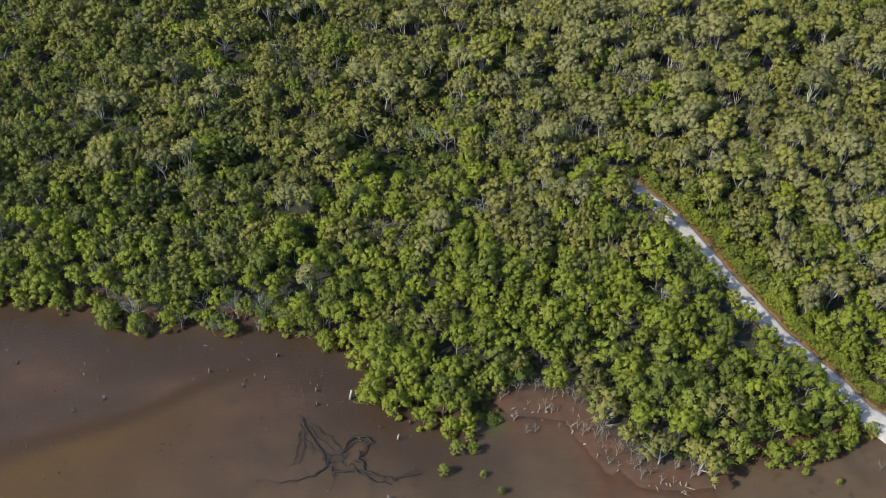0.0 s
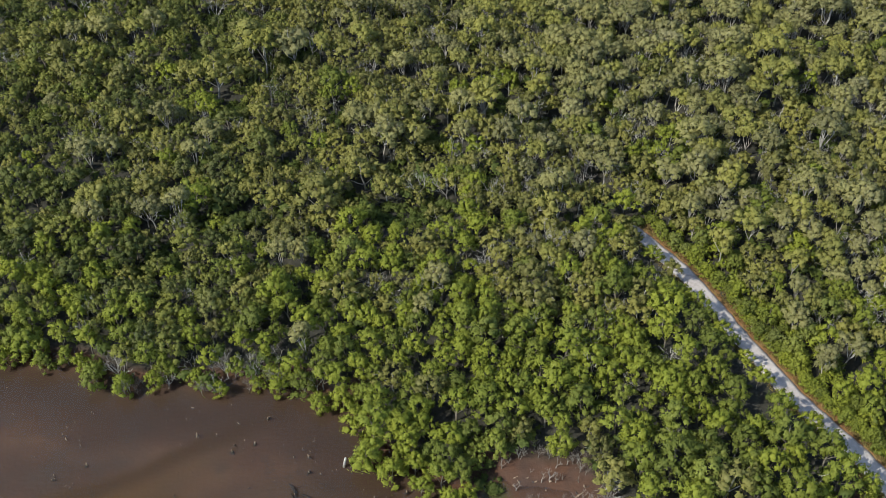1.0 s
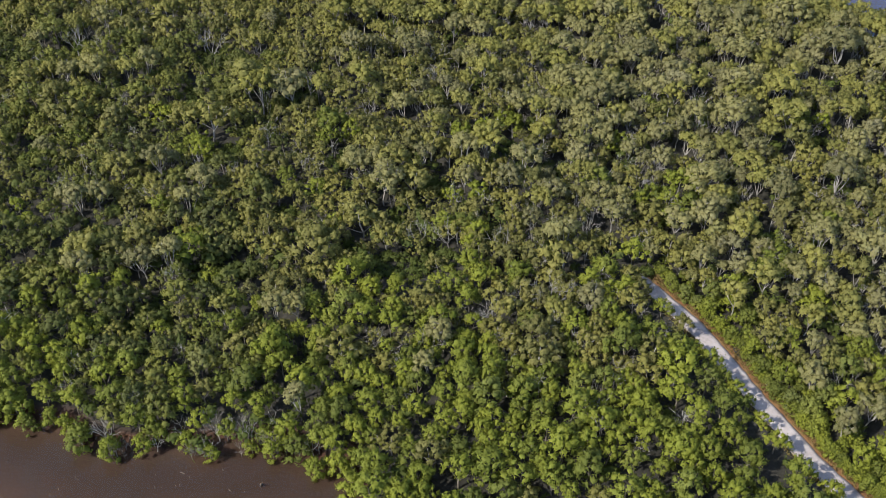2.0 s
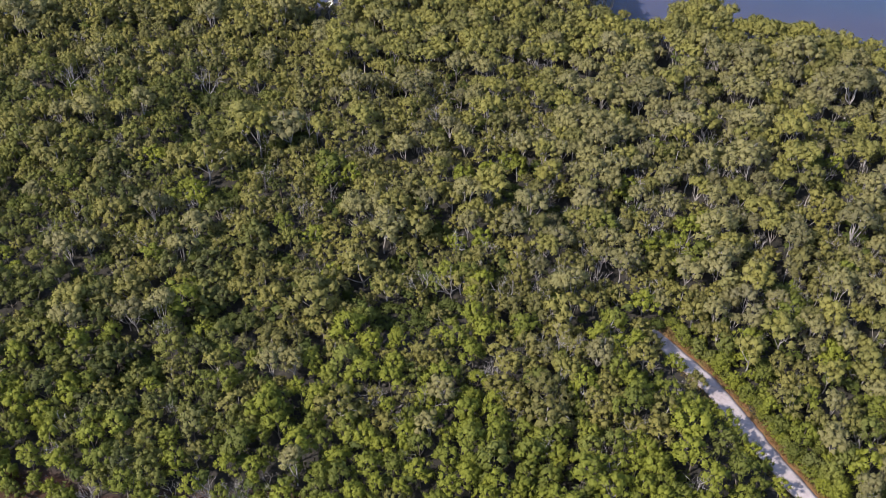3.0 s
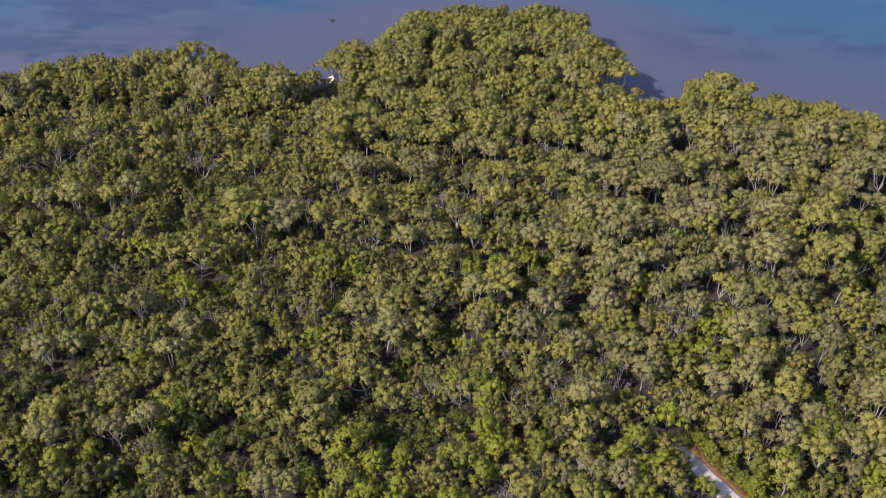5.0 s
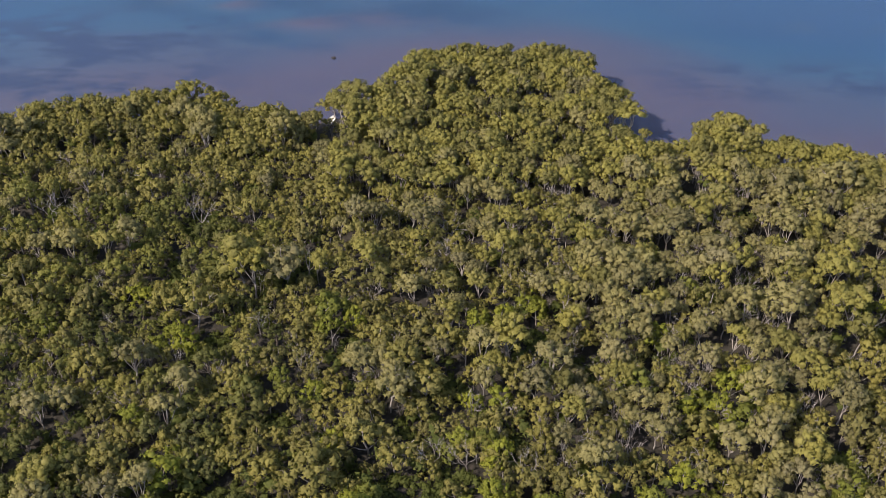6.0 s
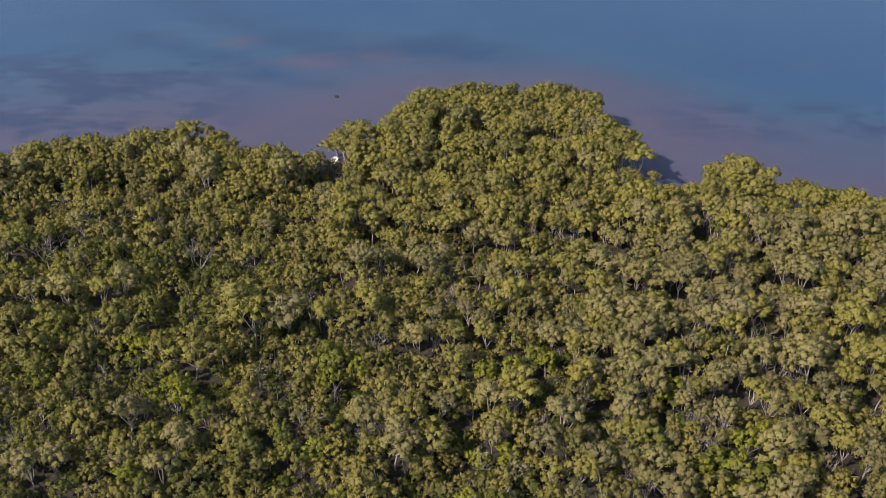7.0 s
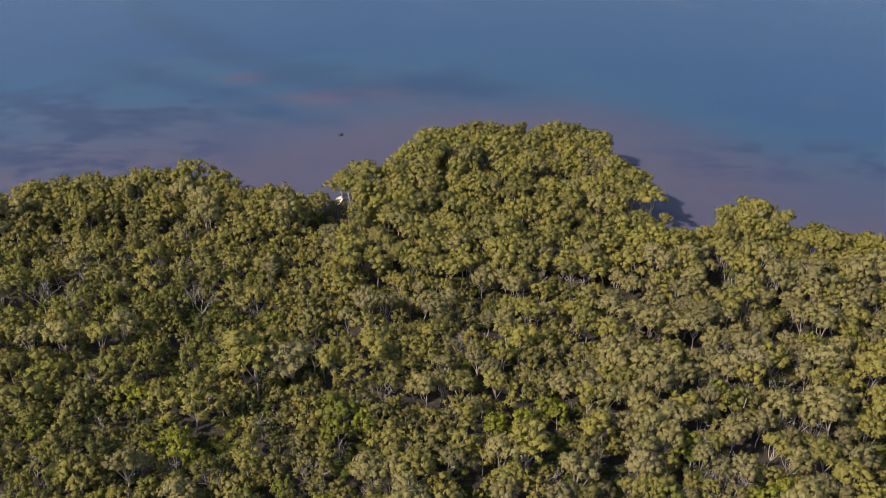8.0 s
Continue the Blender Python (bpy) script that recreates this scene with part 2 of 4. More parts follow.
    tone = n.mix(n.calc("MAXIMUM", n.span(z, -0.06, 0.03), n.calc("MULTIPLY", n.span(z, -0.26, 0.04), n.span(y, 150, 152))), bed, land)
    rough = n.ramp(n.span(z, -0.05, 0.35), [(0.0, 0.85), (1.0, 0.95)])
    p = n.add("ShaderNodeBsdfPrincipled", Base_Color=tone, Roughness=rough, Normal=n.bump(n.noise(2.0, 5.0), 0.5, 0.12))
    return n.finish(p.outputs[0])


def water_material(name, body_stops, clear, ripple, stretch):
    """Turbid water: part of the light passes to the bed, part is thrown back by what floats in it; the surface mirrors the sky."""
    n = Nodes(name)
    body = n.add("ShaderNodeBsdfDiffuse", Color=n.ramp(n.noise(0.03, 4.0, stretch=stretch), body_stops))
    clean = n.add("ShaderNodeBsdfTransparent", Color=(0.9, 0.92, 0.92, 1))
    inner = n.add("ShaderNodeMixShader", Fac=clear)
    n.tree.links.new(body.outputs[0], inner.inputs[1])
    n.tree.links.new(clean.outputs[0], inner.inputs[2])
    nb = n.bump(n.noise(1.1, 3.0, stretch=stretch), ripple, 0.05)
    gloss = n.add("ShaderNodeBsdfGlossy", Roughness=0.12, Normal=nb)
    fres = n.add("ShaderNodeFresnel", IOR=1.33, Normal=nb)
    m = n.add("ShaderNodeMixShader", Fac=fres.outputs[0])
    n.tree.links.new(inner.outputs[0], m.inputs[1])
    n.tree.links.new(gloss.outputs[0], m.inputs[2])
    return n.finish(m.outputs[0])


GROUND, SAND_PATH, RUST = ground_material(), path_material(), ditch_material()
LAGOON = water_material("brown_lagoon_water", [(0.35, (0.053, 0.026, 0.014)), (0.65, (0.068, 0.037, 0.021))], 0.93, 0.1, (1, 1, 1))
SEA = water_material("blue_bay_water", [(0.35, (0.018, 0.066, 0.2)), (0.65, (0.03, 0.078, 0.2))], 0.84, 0.3, (0.5, 1.4, 1))


# ---------------------------------------------------------------- the plan
# The two shores of the wooded spit, as y over x.
NEAR = [(-3000, 109.7), (-130, 95.7), (-65, 94.1), (-53.4, 92.7), (-45.8, 88.3), (-37.3, 89.3), (-31.7, 88.4), (-24, 89.7), (-19.9, 88.1), (-16.8, 85.1),
        (-13.3, 84.7), (-12.2, 79.6), (-10.5, 76.6), (-6, 74.9), (-2.3, 72.1), (-0.9, 71.1), (2.3, 72.1), (3.4, 75.7), (5, 77.9), (10.1, 78.1), (15.2,
        76.7), (17.4, 72.7), (19.5, 69.1), (23.9, 65.5), (32, 64.9), (34, 68.3), (39.9, 66.7), (41.1, 66.2), (44.8, 69.9), (48.6, 69.2), (51.8, 72.2),
        (60, 71.7), (130, 71.7), (3000, 59.7)]
FAR = [(-3000, 190), (-120, 208), (-94, 216), (-74, 222), (-55, 225), (-45, 217), (-35, 220), (-29, 223), (-20, 224), (-14, 233), (-9, 241), (20, 241), (26, 235),
       (29, 224), (32.5, 216), (35, 208), (40, 205), (43, 206), (45, 210), (53, 211), (60, 200), (72, 196), (120, 180), (3000, 150)]
NX, NY = np.array(NEAR).T
FX, FY = np.array(FAR).T
SX = np.arange(-400, 401, 5.0)
SY = np.array([np.mean(np.interp(x + np.arange(-35, 36, 5.0), FX, FY)) for x in SX])


def step(v, a, b):
    t = min(1.0, max(0.0, (v - a) / (b - a)))
    return t * t * (3 - 2 * t)


def near_shore(x):
    return float(np.interp(x, NX, NY))


def far_shore(x):
    return float(np.interp(x, FX, FY))


def shore_gap(x, y):
    """Metres inland of the nearer shore; negative on the water."""
    best = 1e9
    for xs, line, side in ((NX, near_shore, 1), (FX, far_shore, -1)):
        d = (y - line(x)) * side
        slope = abs(line(x + 1) - line(x - 1)) / 2
        best = min(best, d / math.sqrt(1 + min(slope, 3) ** 2))
    return best


LINE_X = np.arange(-140, 140, 0.8)
LINE_Y = np.interp(LINE_X, NX, NY)


def off_shore(x, y):
    """Metres of open water between this place and the lagoon's shore line."""
    return float(np.hypot(LINE_X - x, LINE_Y - y).min())


def wob(x, y, s, k=0):
    return noise.noise((x * s, y * s, k * 7.3 + 0.5))


# The sand track, from the wood's edge down to the lagoon, as its middle line.
TRACK = [(27.2, 122.6), (29.2, 119.6), (31.6, 115.8), (34.1, 112.0), (36.2, 107.8), (38.2, 103.3), (39.9, 99.4), (41.5, 96.2), (43.0, 93.0), (44.7, 89.4), (46.2, 87.0), (47.8, 84.4), (49.4, 82.0), (50.9, 79.7), (52.0, 77.5), (53.1, 75.8), (54.7, 74.1), (60.0, 69.0), (67.0, 61.0)]


def spline(points, per=8):
    out = []
    p = [Vector(points[0]) * 2 - Vector(points[1]), *map(Vector, points), Vector(points[-1]) * 2 - Vector(points[-2])]
    for i in range(1, len(p) - 2):
        for k in range(per):
            t = k / per
            out.append(0.5 * (2 * p[i] + (p[i + 1] - p[i - 1]) * t + (2 * p[i - 1] - 5 * p[i] + 4 * p[i + 1] - p[i + 2]) * t * t + (3 * p[i] - p[i - 1] - 3 * p[i + 1] + p[i + 2]) * t ** 3))
    out.append(p[-2])
    return out


MIDDLE = spline(TRACK)
MX, MY = np.array([tuple(v) for v in MIDDLE]).T


def track_gap(x, y):
    """Signed metres from the track's middle; positive on its seaward side."""
    d = np.hypot(MX - x, MY - y)
    i = int(d.argmin())
    j = min(i, len(MX) - 2)
    side = (x - MX[j]) * -(MY[j + 1] - MY[j]) + (y - MY[j]) * (MX[j + 1] - MX[j])
    return math.copysign(float(d[i]), side)


def ground_height(x, y):
    d = shore_gap(x, y) + 1.2 * wob(x, y, 0.25)
    if y < 150:
        bank = step(x, 3, 7) * (1 - 0.35 * step(x, 16, 24)) * (1 - step(x, 31, 36))
        d += 4 * step(x, 50, 56)
        hollow = (0.26 * math.exp(-((off_shore(x, y) - 2.5) / 5) ** 2) * (1 - step(x, -4, 4)) if -140 < x < 4 and y > 40 else 0.0)
        return -0.32 - hollow + 0.82 * step(d, -9.5 * bank, 7.0) + 0.05 * wob(x, y, 0.2, 2) + 0.03 * bank * wob(x, y, 0.45, 3)
    out = max(0.0, y - float(np.interp(x, SX, SY)))
    bed = -0.25 - 2.2 * step(out, 14, 95) + 0.55 * wob(x * 0.5, y * 1.5, 0.035, 3) * step(out, 5, 40)
    for bx, by, rx, ry in ((-60, 284, 8, 4), (-33, 273, 20, 4.5)):
        bed += 1.05 * math.exp(-((x - bx) / rx) ** 2 - ((y - by - 0.1 * (x - bx)) / ry) ** 2)
    bed = min(-0.3, bed)
    return bed + (0.5 - bed) * step(d, -2.0, 3.0)


def uneven(lo, hi, inner_lo, inner_hi, fine):
    """Grid lines: fine steps inside, ever wider outside."""
    mid = list(np.arange(inner_lo, inner_hi + 0.01, fine))
    a, stepw = inner_lo, fine
    low = []
    while a > lo:
        stepw *= 1.5
        a -= stepw
        low.append(a)
    b, stepw, high = inner_hi, fine, []
    while b < hi:
        stepw *= 1.5
        b += stepw
        high.append(b)
    return low[::-1] + mid + high


def mesh_object(name, verts, faces, mats, parent=None, index=None, smooth=False):
    me = bpy.data.meshes.new(name)
    me.from_pydata([tuple(v) for v in verts], [], [tuple(f) for f in faces])
    for m in mats:
        me.materials.append(m)
    if index is not None:
        me.polygons.foreach_set("material_index", np.asarray(index, dtype=np.int32))
    if smooth:
        me.polygons.foreach_set("use_smooth", np.ones(len(me.polygons), dtype=bool))
    ob = new(name, me)
    ob.parent = parent
    return ob


def tri_mesh(name, verts, tris, mats, index, soft=None, tone=None):
    """A mesh from arrays of places and triangles; soft gives rounded normals to leaf lobes, tone a number to each tree."""
    me = bpy.data.meshes.new(name)
    n, m = len(verts), len(tris)
    me.vertices.add(n)
    me.vertices.foreach_set("co", np.ascontiguousarray(verts, dtype=np.float32).ravel())
    me.loops.add(3 * m)
    me.loops.foreach_set("vertex_index", np.ascontiguousarray(tris, dtype=np.int32).ravel())
    me.polygons.add(m)
    me.polygons.foreach_set("loop_start", np.arange(0, 3 * m, 3, dtype=np.int32))
    for mat in mats:
        me.materials.append(mat)
    me.polygons.foreach_set("material_index", np.ascontiguousarray(index, dtype=np.int32))
    me.update(calc_edges=True)
    if soft is not None:
        layer = me.attributes.new("custom_normal", "FLOAT_VECTOR", "POINT")
        layer.data.foreach_set("vector", np.ascontiguousarray(soft, dtype=np.float32).ravel())
    if tone is not None:
        layer = me.attributes.new("tone", "FLOAT", "POINT")
        layer.data.foreach_set("value", np.ascontiguousarray(tone, dtype=np.float32))
    return me


# ---------------------------------------------------------------- ground and water
def build_ground():
    xs, ys = uneven(-3500, 3500, -130, 130, 1.6), uneven(-2500, 4500, 50, 320, 1.6)
    verts = [(x, y, ground_height(x, y)) for y in ys for x in xs]
    w = len(xs)
    faces = [(j * w + i, j * w + i + 1, (j + 1) * w + i + 1, (j + 1) * w + i) for j in range(len(ys) - 1) for i in range(w - 1)]
    return tagged(mesh_object("ground", verts, faces, [GROUND], smooth=True), "dark leaf litter, red-brown mud banks and silty beds under the water", "ground", kind="structure")


def build_water(name, y0, y1, mat, label):
    verts = [(-3500, y0, 0), (3500, y0, 0), (3500, y1, 0), (-3500, y1, 0)]
    return tagged(mesh_object(name, verts, [(0, 1, 2, 3)], [mat]), label, "water", kind="structure")


build_ground()
build_water("water_lagoon", -2500, 150, LAGOON, "shallow turbid brown lagoon water over silt")
build_water("water_bay", 150, 4500, SEA, "calm blue bay water over rosy sand shallows and weed beds")


def strip(name, mat, left, right, high, low, label, category, cross=6):
    """A long sheet along the track between two distances from its middle, with sides down into the ground."""
    verts, faces = [], []
    for i, p in enumerate(MIDDLE):
        q = MIDDLE[min(i + 1, len(MIDDLE) - 1)] - MIDDLE[max(i - 1, 0)]
        side = Vector((-q.y, q.x)).normalized()
        a, b = left(i, p), right(i, p)
        verts.append((*(p + side * a), low))
        for k in range(cross + 1):
            t = k / cross
            o = p + side * (a + (b - a) * t)
            verts.append((o.x, o.y, high + 0.05 * math.sin(math.pi * t) + 0.025 * wob(o.x, o.y, 1.2)))
        verts.append((*(p + side * b), low))
    w = cross + 3
    for i in range(len(MIDDLE) - 1):
        for k in range(w - 1):
            faces.append((i * w + k, i * w + k + 1, (i + 1) * w + k + 1, (i + 1) * w + k))
    return tagged(mesh_object(name, verts, faces, [mat], smooth=True), label, category, kind="structure")


def wide(p):
    """Half the track's width; the sand spreads out towards the lagoon."""
    return (1.22 + 1.1 * (1 - step(p.y, 72, 79))) * (1 - 0.4 * step(p.y, 116, 123))


def edge(p):
    """The track's straighter edge, along the rusty verge."""
    return min(wide(p), 1.22)


strip("road_sand_track", SAND_PATH, lambda i, p: -wide(p) - 0.25 - 0.25 * wob(p.x, p.y, 0.6), lambda i, p: edge(p) + 0.2 * wob(p.x, p.y, 0.7, 4), 0.6, 0.2, "pale sandy walking track with tree shade across it", "track")
strip("ditch_rusty", RUST, lambda i, p: edge(p) - 0.3, lambda i, p: edge(p) + 1.25 + 0.9 * wob(p.x, p.y, 0.3, 5), 0.5, 0.2, "rust-brown wet verge beside the sand track", "verge")


# ---------------------------------------------------------------- trees
ico = bmesh.new()
bmesh.ops.create_icosphere(ico, subdivisions=1, radius=1.0)
ICO_V = np.array([v.co[:] for v in ico.verts])
ICO_F = np.array([[v.index for v in f.verts] for f in ico.faces if f.normal.z > -0.1])
ico.free()


class Pile:
    """Collects triangles with a material number each."""

    def __init__(self):
        self.v, self.f, self.m, self.n, self.soft = [], [], [], 0, []

    def put(self, v, f, m, soft=None):
        self.v.append(np.asarray(v, dtype=np.float64))
        self.f.append(np.asarray(f, dtype=np.int64) + self.n)
        self.m.append(np.full(len(f), m))
        self.n += len(v)
        self.soft.append(np.zeros((len(v), 3)) if soft is None else soft)

    def arrays(self):
        return np.concatenate(self.v), np.concatenate(self.f), np.concatenate(self.m)

    def normals(self):
        return np.concatenate(self.soft)


def unit(v):
    return v / (np.linalg.norm(v, axis=-1, keepdims=True) + 1e-9)


def lump(pile, rng, c, r, leaves, flat=0.8, size=0.3, m=0, out=(0, 0, 0.6), loose=1.42):
    """One tuft of a crown: a ragged, leaning core under many small leaf sprays. out: the way in which the crown's own surface faces here; loose: how far the outermost sprays stand off."""
    c, out = np.asarray(c, dtype=float), np.asarray(out, dtype=float)
    lean = np.eye(3)
    lean[0, 2], lean[1, 2] = rng.uniform(-0.3, 0.3, 2)
    lean[0, 1] = rng.uniform(-0.3, 0.3)
    shape = lean @ np.diag([r * rng.uniform(0.8, 1.2), r * rng.uniform(0.8, 1.2), r * flat])
    core = ICO_V * (0.7 * (1 + rng.uniform(-0.25, 0.25, (len(ICO_V), 1)))) @ shape.T + c
    pile.put(core, ICO_F, m, unit(ICO_V + out * 0.4))
    u = unit(rng.normal(size=(leaves, 3)) + out * 0.75)
    u[:, 2] = np.where(u[:, 2] < -0.4, -u[:, 2], u[:, 2])
    bumpy = 1 + 0.24 * np.sin(u[:, :1] * 5.1 + rng.uniform(0, 6)) * np.cos(u[:, 1:2] * 5.7 + u[:, 2:] * 3.9 + rng.uniform(0, 6))
    p = c + (u * bumpy * rng.triangular(0.5, 0.9, loose, (leaves, 1))) @ shape.T
    nrm = unit(u + out * 0.3 + rng.normal(size=(leaves, 3)) * 0.4)
    a = unit(unit(np.cross(nrm, rng.normal(size=(leaves, 3)))) + (u + (0, 0, 0.5)) * rng.uniform(0.1, 0.7, (leaves, 1)))
    b = unit(np.cross(nrm, a))
    s = size * rng.uniform(0.6, 1.4, (leaves, 1))
    v = np.stack([p + a * s * 1.2, p - a * s * 0.5 + b * s * 0.6, p - a * s * 0.5 - b * s * 0.6], axis=1).reshape(-1, 3)
    soft = unit(u * 0.85 + nrm * 0.3 + out * 0.42)
    pile.put(v, np.arange(3 * leaves).reshape(-1, 3), m, np.repeat(soft, 3, axis=0))


def dome(pile, rng, c, wide_, high, lobes, r0, density, size, droop=0.15, flat=0.85, loose=1.42):
    """A rounded mass of foliage: tufts packed over an uneven dome. droop: how far its rim hangs below the middle, as a share of the height."""
    c = np.asarray(c, dtype=float)
    turn, lop = rng.uniform(0, 6.28), rng.uniform(0.82, 1.2)
    swell = rng.uniform(0, 6.28, 3)
    for k in range(lobes):
        z = 1 - (k + 0.5) / lobes * (1 + droop)
        w = turn + 2.4 * k + rng.uniform(-0.5, 0.5)
        flank = math.sqrt(max(0.05, 1 - max(z, 0.0) ** 2))
        d = np.array((flank * math.cos(w) * lop, flank * math.sin(w) / lop, z))
        far = (1 + 0.17 * math.sin(2 * w + swell[0]) + 0.12 * math.sin(3 * w + swell[1])) * rng.uniform(0.72, 1.05)
        if rng.random() < 0.1:
            far *= rng.uniform(1.1, 1.3)
        r = r0 * rng.triangular(0.65, 0.95, 1.5)
        out = unit(d / np.array((wide_, wide_, high)) * wide_ + (0, 0, 0.15))
        lump(pile, rng, c + d * far * np.array((wide_, wide_, high)), r, int(density * r * r + 10), flat * rng.uniform(0.8, 1.6), size, 0, out, loose)


def tube(pile, pts, radii, sides=4, m=1):
    """A tapered limb along a bent line."""
    pts = np.asarray(pts, dtype=float)
    ring = []
    for i, p in enumerate(pts):
        d = pts[min(i + 1, len(pts) - 1)] - pts[max(i - 1, 0)]
        d = d / (np.linalg.norm(d) + 1e-9)
        a = np.cross(d, (0.3, 0.8, 0.1))
        a /= np.linalg.norm(a) + 1e-9
        b = np.cross(d, a)
        for k in range(sides):
            w = 2 * math.pi * k / sides
            ring.append(p + radii[i] * (a * math.cos(w) + b * math.sin(w)))
    f = []
    for i in range(len(pts) - 1):
        for k in range(sides):
            q, k2 = i * sides, (k + 1) % sides
            f += [(q + k, q + k2, q + sides + k2), (q + k, q + sides + k2, q + sides + k)]
    pile.put(ring, f, m)


def bend(rng, a, b, n, amount):
    a, b = np.asarray(a, dtype=float), np.asarray(b, dtype=float)
    pts = [a + (b - a) * i / n for i in range(n + 1)]
    for i in range(1, n):
        pts[i] = pts[i] + rng.uniform(-amount, amount, 3)
    return pts


def twig(pile, rng, p, reach, thick=0.022):
    """A bare grey shoot that sticks out of a crown at the end of a limb."""
    d = rng.normal(size=3) * 0.6 + (p[0] * 0.25, p[1] * 0.25, 0.6)
    d = d / np.linalg.norm(d) * reach * rng.uniform(0.6, 1.2)
    tube(pile, [p, p + d * 0.5 + rng.uniform(-0.1, 0.1, 3), p + d], (thick * 1.4, thick, thick * 0.5), 3)


def brush(pile, rng, c, r, count):
    """Fine bare twigs that stand out of a lobe like a brush."""
    u = rng.normal(size=(count, 3)) * (0.6, 0.6, 0.35) + (0, 0, 0.55)
    u /= np.linalg.norm(u, axis=1)[:, None]
    a = np.cross(u, rng.normal(size=(count, 3)))
    a /= np.linalg.norm(a, axis=1)[:, None]
    root = np.asarray(c, dtype=float) + u * r * 0.45 + rng.normal(size=(count, 3)) * 0.12
    tip = root + u * r * rng.uniform(0.7, 1.3, (count, 1)) + rng.normal(size=(count, 3)) * 0.1
    v = np.stack([root + a * 0.027, root - a * 0.027, tip], axis=1).reshape(-1, 3)
    pile.put(v, np.arange(3 * count).reshape(-1, 3), 1)


def mangrove(seed, skirt, small=False):
    """A low mangrove: short leaning stems under a dense, rounded, knobbly crown. skirt: foliage hangs down to the ground. small: a young, narrow tree."""
    rng = np.random.default_rng(seed)
    crown, wood = Pile(), Pile()
    h = rng.uniform(4.5, 5.5)
    grade = 0.88 if small else 1.0
    spots = [(np.array((rng.uniform(-0.3, 0.3), rng.uniform(-0.3, 0.3), h - 1.5)), rng.uniform(1.25, 1.6) * grade, rng.uniform(1.1, 1.45), 15)]
    k0, count = rng.uniform(0, 6.28), rng.integers(2, 4)
    for k in range(count):
        w, rad = k0 + 6.28 * k / count + rng.uniform(-0.5, 0.5), rng.uniform(1.15, 1.7) * grade
        spots.append((np.array((rad * math.cos(w), rad * math.sin(w), h - rng.uniform(1.8, 2.8))), rng.uniform(0.75, 1.1) * grade, rng.uniform(0.7, 1.1), 6))
    for c, wide_, high, lobes in spots:
        dome(crown, rng, c, wide_, high, lobes, 0.46 if small else 0.48, 64 if small else 50, 0.164 if small else 0.18, 0.3, 1.05 if small else 0.9, 1.42 if small else 1.22)
    if skirt:
        for k in range(8):
            w, rad = k0 + 0.5 + 6.28 * k / 8 + rng.uniform(-0.3, 0.3), rng.uniform(1.1, 1.9) * grade
            lump(crown, rng, (rad * math.cos(w), rad * math.sin(w), rng.uniform(0.4, 2.6)), rng.uniform(0.5, 0.8), 36, 1.0, 0.18, 0, (0.7 * math.cos(w), 0.7 * math.sin(w), 0.5))
    top = bend(rng, (0, 0, -0.4), (rng.uniform(-0.3, 0.3), rng.uniform(-0.3, 0.3), h - 1.0), 3, 0.2)
    tube(wood, top, (0.13, 0.11, 0.08, 0.05), 4)
    limbs = []
    for c, wide_, high, lobes in spots[1:]:
        one = Pile()
        tube(one, bend(rng, top[1] + rng.uniform(-0.05, 0.05, 3), c, 2, 0.2), (0.07, 0.05, 0.03), 3)
        if not small and rng.random() < 0.5:
            twig(one, rng, c + (0, 0, high * 0.6), 0.9)
        if not small and seed % 3 == 0:
            brush(one, rng, c + (0, 0, high * 0.5), 0.7, 5)
        limbs.append(one)
    return crown, wood, limbs


def teatree(seed, twiggy=True):
    """A taller, open tree: pale crooked stems that fork, with flat-topped clumps of foliage at their ends."""
    rng = np.random.default_rng(seed)
    crown, wood = Pile(), Pile()
    h = rng.uniform(5.9, 7.4)
    fork = np.array((rng.uniform(-0.4, 0.4), rng.uniform(-0.4, 0.4), h * rng.uniform(0.2, 0.35)))
    tube(wood, bend(rng, (0, 0, -0.4), fork, 2, 0.15), (0.14, 0.12, 0.095), 4)
    limbs = []
    k0 = rng.uniform(0, 6.28)
    stems = rng.integers(4, 6)
    for k in range(stems):
        w, rad = k0 + 6.28 * k / stems + rng.uniform(-0.4, 0.4), (rng.uniform(0.8, 1.5) if k else 0.3)
        end = np.array((rad * math.cos(w), rad * math.sin(w), h - 0.9 - (rng.uniform(0.2, 1.3) if k else 0)))
        line = bend(rng, fork, end, 3, 0.25)
        one = Pile()
        tube(one, line, (0.085, 0.065, 0.05, 0.03), 3)
        wide_ = rng.uniform(0.75, 1.2)
        dome(crown, rng, end - (0, 0, 0.1), wide_, rng.uniform(0.7, 1.05), rng.integers(6, 9), 0.55, 59, 0.17, 0.3, 0.9, 1.12)
        for j in range(2):
            w2 = rng.uniform(0, 6.28)
            tip = end + np.array((math.cos(w2) * 0.7, math.sin(w2) * 0.7, rng.uniform(-0.5, 0.2)))
            tube(one, [line[2], (line[2] + tip) / 2 + rng.uniform(-0.15, 0.15, 3), tip], (0.045, 0.03, 0.015), 3)
        if twiggy and rng.random() < 0.6:
            brush(one, rng, end + (0, 0, 0.1), 0.9, 7)
            twig(one, rng, end, 0.9, 0.024)
        limbs.append(one)
    return crown, wood, limbs


